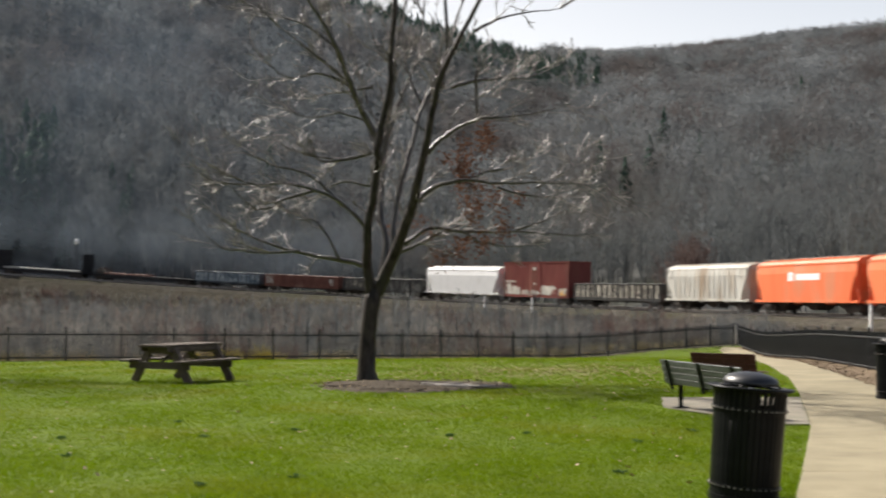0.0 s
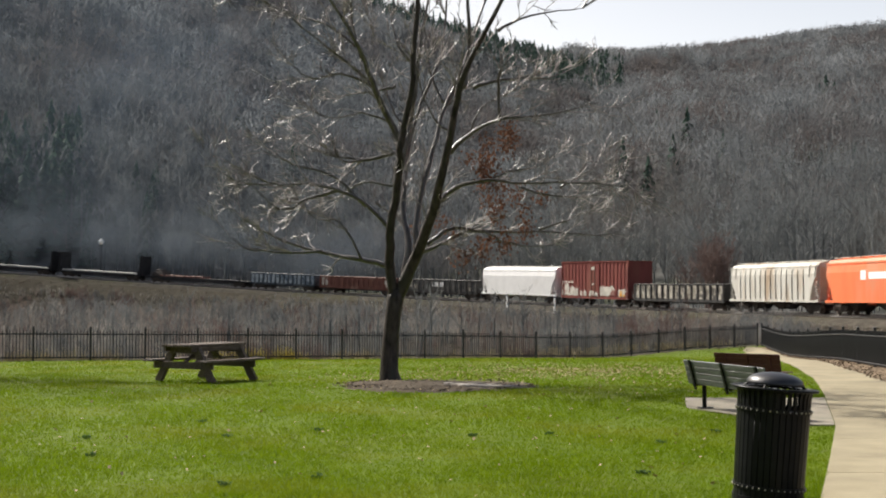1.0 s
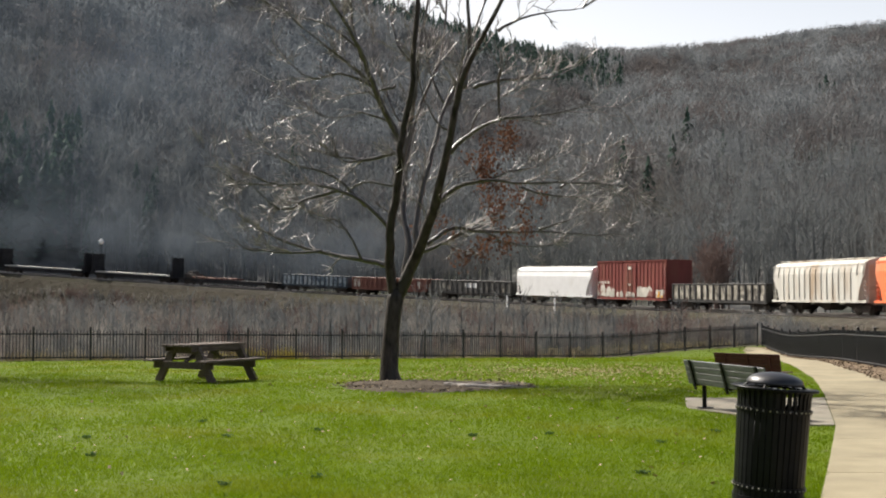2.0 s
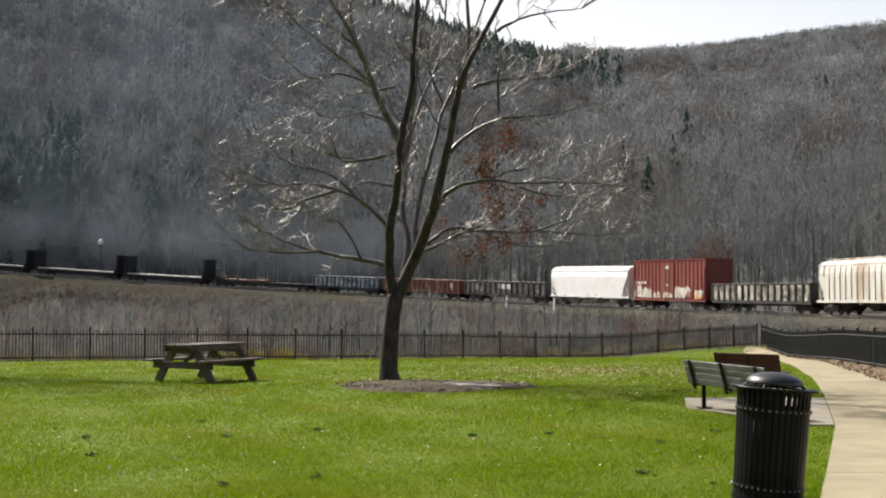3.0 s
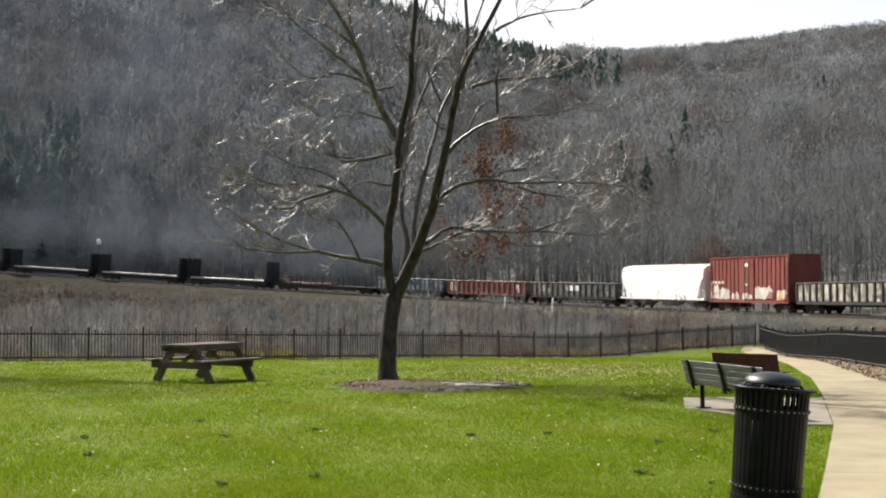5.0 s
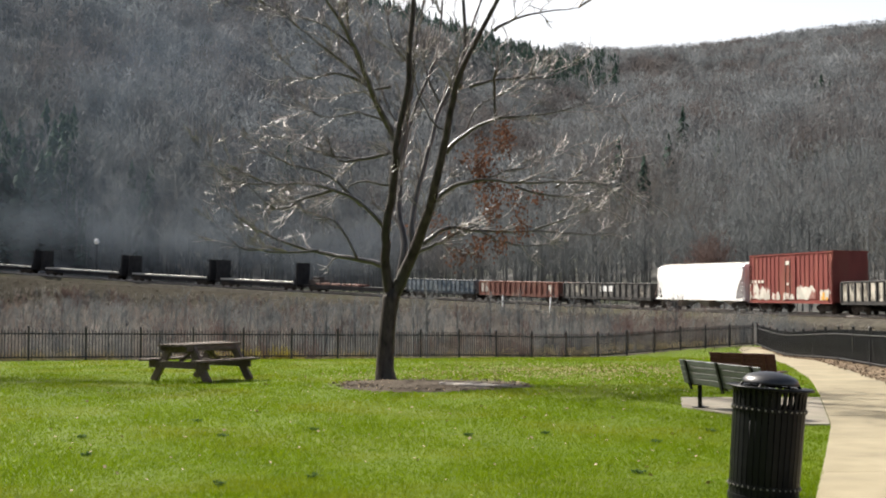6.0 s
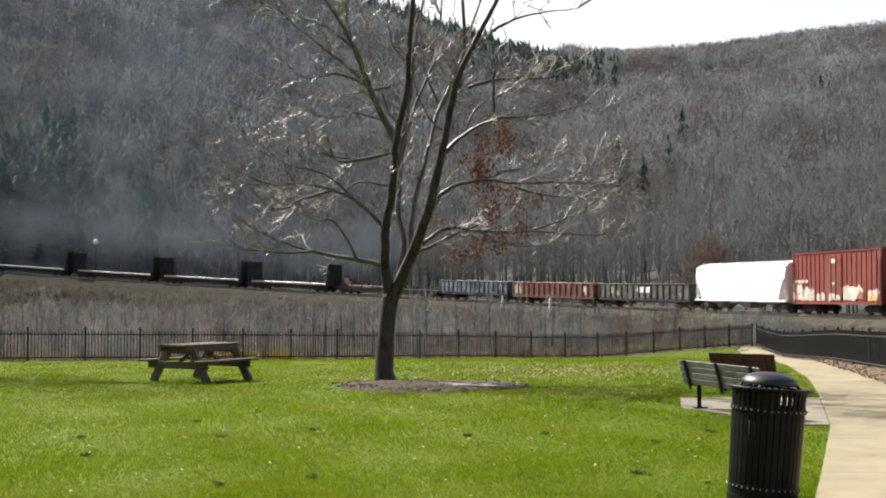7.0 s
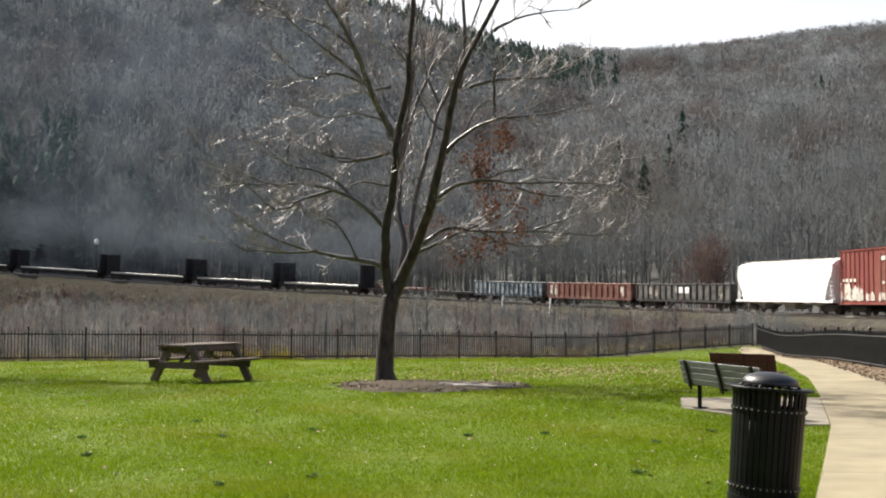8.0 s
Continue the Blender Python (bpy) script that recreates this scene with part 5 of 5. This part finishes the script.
def leaf_bits(name, mat, label, x, y, rng, size, category):
    ok = y > 0
    x, y = x[ok], y[ok]
    z = land(x, y) + 0.045
    n = len(x)
    a = rng.uniform(0, 2 * np.pi, n)
    s = rng.uniform(0.6, 1.2, n) * size
    u = np.stack([np.cos(a) * s, np.sin(a) * s, rng.normal(0, 0.3, n) * s], -1)
    w = np.stack([-np.sin(a) * s * 0.6, np.cos(a) * s * 0.6, rng.normal(0.1, 0.35, n) * s], -1)
    p = np.stack([x, y, z], -1)
    v = np.stack([p - u, p + w, p + u, p - w], 1).reshape(-1, 3)
    k = 4 * np.arange(n)[:, None]
    f = np.concatenate([k + np.array([[0, 1, 2]]), k + np.array([[0, 2, 3]])])
    tagged(new(name, triangles(name, v, f, mat)), label, category, kind="stuff")


def fallen_leaves():
    rng = np.random.default_rng(15)
    n = 3200
    x = np.concatenate([rng.normal(3.6, 2.2, n), rng.uniform(-0.3, 0.33, 500) * 38, rng.uniform(-0.4, 0.4, 420) * 16, rng.normal(-1.0, 1.6, 240)])
    y = np.concatenate([rng.normal(31.5, 2.6, n), rng.uniform(35, 47, 500), rng.uniform(9.7, 26, 420), rng.normal(29.5, 1.2, 240)])
    ok = open_lawn(x, y)
    leaf_bits("fallen_leaves", "dead_leaf", "pale tan fallen leaves scattered on the grass", x[ok], y[ok], rng, 0.025, "leaves")
    # drift along the path fence
    y = rng.uniform(18, 58, 2600)
    x = np.array([path_right(q) for q in y]) + np.abs(rng.normal(0, 0.7, 2600)) - 0.15
    leaf_bits("leaf_drift", "leaf_strip", "brown fallen leaves along the footpath edge", x, y, rng, 0.04, "leaves")


def weeds():
    rnd = random.Random(17)
    me = Soup()
    for i in range(34):
        a, l = rnd.uniform(0, 6.28), rnd.uniform(0.025, 0.06)
        w = l * 0.28
        c, s = math.cos(a), math.sin(a)
        p = Vector((rnd.gauss(0, 0.025), rnd.gauss(0, 0.025), 0.0))
        me.add([p, p + Vector((c * l * 0.5 - s * w, s * l * 0.5 + c * w, l * 0.7)), p + Vector((c * l, s * l, l * rnd.uniform(0.5, 1.0))), p + Vector((c * l * 0.5 + s * w, s * l * 0.5 - c * w, l * 0.7))],
               [(0, 1, 2, 3)])
    mesh = me.mesh("weed_tuft", M["tuft"])
    for x, y in ((-4.45, 15.2), (-3.85, 13.4), (-1.65, 16.1), (0.36, 15.4), (1.35, 15.6), (3.55, 15.9), (-3.4, 17.2), (-2.7, 15.3), (-1.2, 11.7), (1.95, 12.0), (2.6, 14.6), (-2.0, 11.2)):
        ob = tagged(new("weed_tuft", mesh), "small dark green weed tuft in the lawn", "weed", "lawn weeds")
        ob.matrix_world = pose(x, y, float(land(x, y)) + 0.0, 0, 0, rnd.uniform(0, 360))


grass()
fallen_leaves()
weeds()


def bed_litter():
    rng = np.random.default_rng(44)
    for name, mat, label, n in (("bark_litter", "mulch", "dark bark pieces on the soil round the tree", 700),
                                ("bed_leaves", "dead_leaf", "tan fallen leaves on the soil round the tree", 120)):
        r, a = np.sqrt(rng.uniform(0, 1, n)), rng.uniform(0, 2 * np.pi, n)
        leaf_bits(name, mat, label, -0.2 + 2.1 * r * np.cos(a), 25.4 + 2.15 * r * np.sin(a), rng, 0.035, "litter")


bed_litter()


# ---- lineside things ----
def marker(x, y, h, label):
    z = float(land(x, y))
    s = Soup().box(-0.08, 0.08, -0.08, 0.08, -0.2, h, bevel=0.015)
    ob = tagged(part("marker_post", s, "white_paint"), label, "post", "lineside posts")
    ob.matrix_world = pose(x, y, z, 0, 2, 20)


for s, off in ((58.8, 5.4), (48.0, 5.6), (-17.5, 7.0)):
    x, y, z, a = on_track(s, off)
    marker(x, y, 1.7, "short white post beside the railway bank")


def lineside_lamp():
    x, y, z, a = on_track(163.0, -5.5)
    t = tagged(new("signal_post"), "slim dark post with a pale round head beside the railway", "signal")
    t.matrix_world = pose(x, y, float(land(x, y)))
    part("pole", Soup().tube([(0, 0, -0.3), (0, 0, 6.9)], 0.09, 8), "flat_dark", t)
    part("head", Soup().lathe([(0.0, 6.7), (0.32, 6.8), (0.46, 7.1), (0.42, 7.45), (0.2, 7.7), (0.0, 7.75)], 14), "white_paint", t, "pale rounded head", smooth=True)


lineside_lamp()


# ---- smoke over the line, haze sheet before the hills ----
def smoke_haze_material(name, least, most, tone):
    m = bpy.data.materials.new(name)
    m.use_nodes = True
    n, lk = m.node_tree.nodes, m.node_tree.links
    n.remove(n["Principled BSDF"])
    tc, mp, gr = n.new("ShaderNodeTexCoord"), n.new("ShaderNodeMapping"), n.new("ShaderNodeTexGradient")
    mp.inputs["Location"].default_value, mp.inputs["Scale"].default_value = (-1, 0, -1), (2, 0.0, 2)
    gr.gradient_type = "QUADRATIC_SPHERE"
    lk.new(tc.outputs["Generated"], mp.inputs[0])
    lk.new(mp.outputs[0], gr.inputs[0])
    ns = n.new("ShaderNodeTexNoise")
    ns.inputs["Scale"].default_value, ns.inputs["Detail"].default_value = 0.09, 4.0
    lk.new(tc.outputs["Object"], ns.inputs[0])
    rg = n.new("ShaderNodeMapRange")
    rg.inputs[1].default_value, rg.inputs[2].default_value = 0.3, 0.75
    rg.inputs[3].default_value, rg.inputs[4].default_value = least, most
    lk.new(ns.outputs["Fac"], rg.inputs[0])
    mu = n.new("ShaderNodeMath")
    mu.operation = "MULTIPLY"
    lk.new(gr.outputs["Fac"], mu.inputs[0])
    lk.new(rg.outputs[0], mu.inputs[1])
    tr, df, mx, tl, m2 = (n.new("ShaderNode" + k) for k in ("BsdfTransparent", "BsdfDiffuse", "MixShader", "BsdfTranslucent", "MixShader"))
    df.inputs[0].default_value = tl.inputs[0].default_value = (*tone, 1)
    m2.inputs[0].default_value = 0.5
    lk.new(df.outputs[0], m2.inputs[1])
    lk.new(tl.outputs[0], m2.inputs[2])
    lk.new(mu.outputs[0], mx.inputs[0])
    lk.new(tr.outputs[0], mx.inputs[1])
    lk.new(m2.outputs[0], mx.inputs[2])
    lk.new(mx.outputs[0], n["Material Output"].inputs[0])
    return m


M["smoke"] = smoke_haze_material("smoke", 0.05, 0.75, (0.15, 0.18, 0.215))
# bluish tone that lays distance haze over the wooded slopes
M["haze_veil"] = smoke_haze_material("haze_veil", 0.2, 0.42, (0.16, 0.205, 0.26))


def smoke():
    """A drifting bank of thin smoke in curved, see-through layers, plus one haze sheet."""
    rnd = random.Random(41)
    # the last, largest layer is an added haze sheet, no engine smoke
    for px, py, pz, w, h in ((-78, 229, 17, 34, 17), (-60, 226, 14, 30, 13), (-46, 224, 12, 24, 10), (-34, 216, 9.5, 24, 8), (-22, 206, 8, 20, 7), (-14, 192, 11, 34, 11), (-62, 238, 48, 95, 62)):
        s = Soup()
        k = 14
        ph = rnd.uniform(0, 6)
        for i in range(k + 1):
            for j in range(k + 1):
                u, v = 2 * i / k - 1, 2 * j / k - 1
                s.v.append((u * w, 1.5 * math.sin(2.3 * u + ph) + 1.2 * math.cos(2.9 * v + ph) - 2.0 * (u * u + v * v), v * h))
        for i in range(k):
            for j in range(k):
                a = i * (k + 1) + j
                s.f.append((a, a + k + 1, a + k + 2, a + 1))
        ob = tagged(part("smoke_bank", s, "haze_veil" if h > 40 else "smoke", smooth=True), "thin bluish see-through layer standing for engine smoke and hill haze", "smoke", kind="stuff")
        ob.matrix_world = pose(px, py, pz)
        PUFFS.append((ob, px, py, pz))


smoke()


motions()
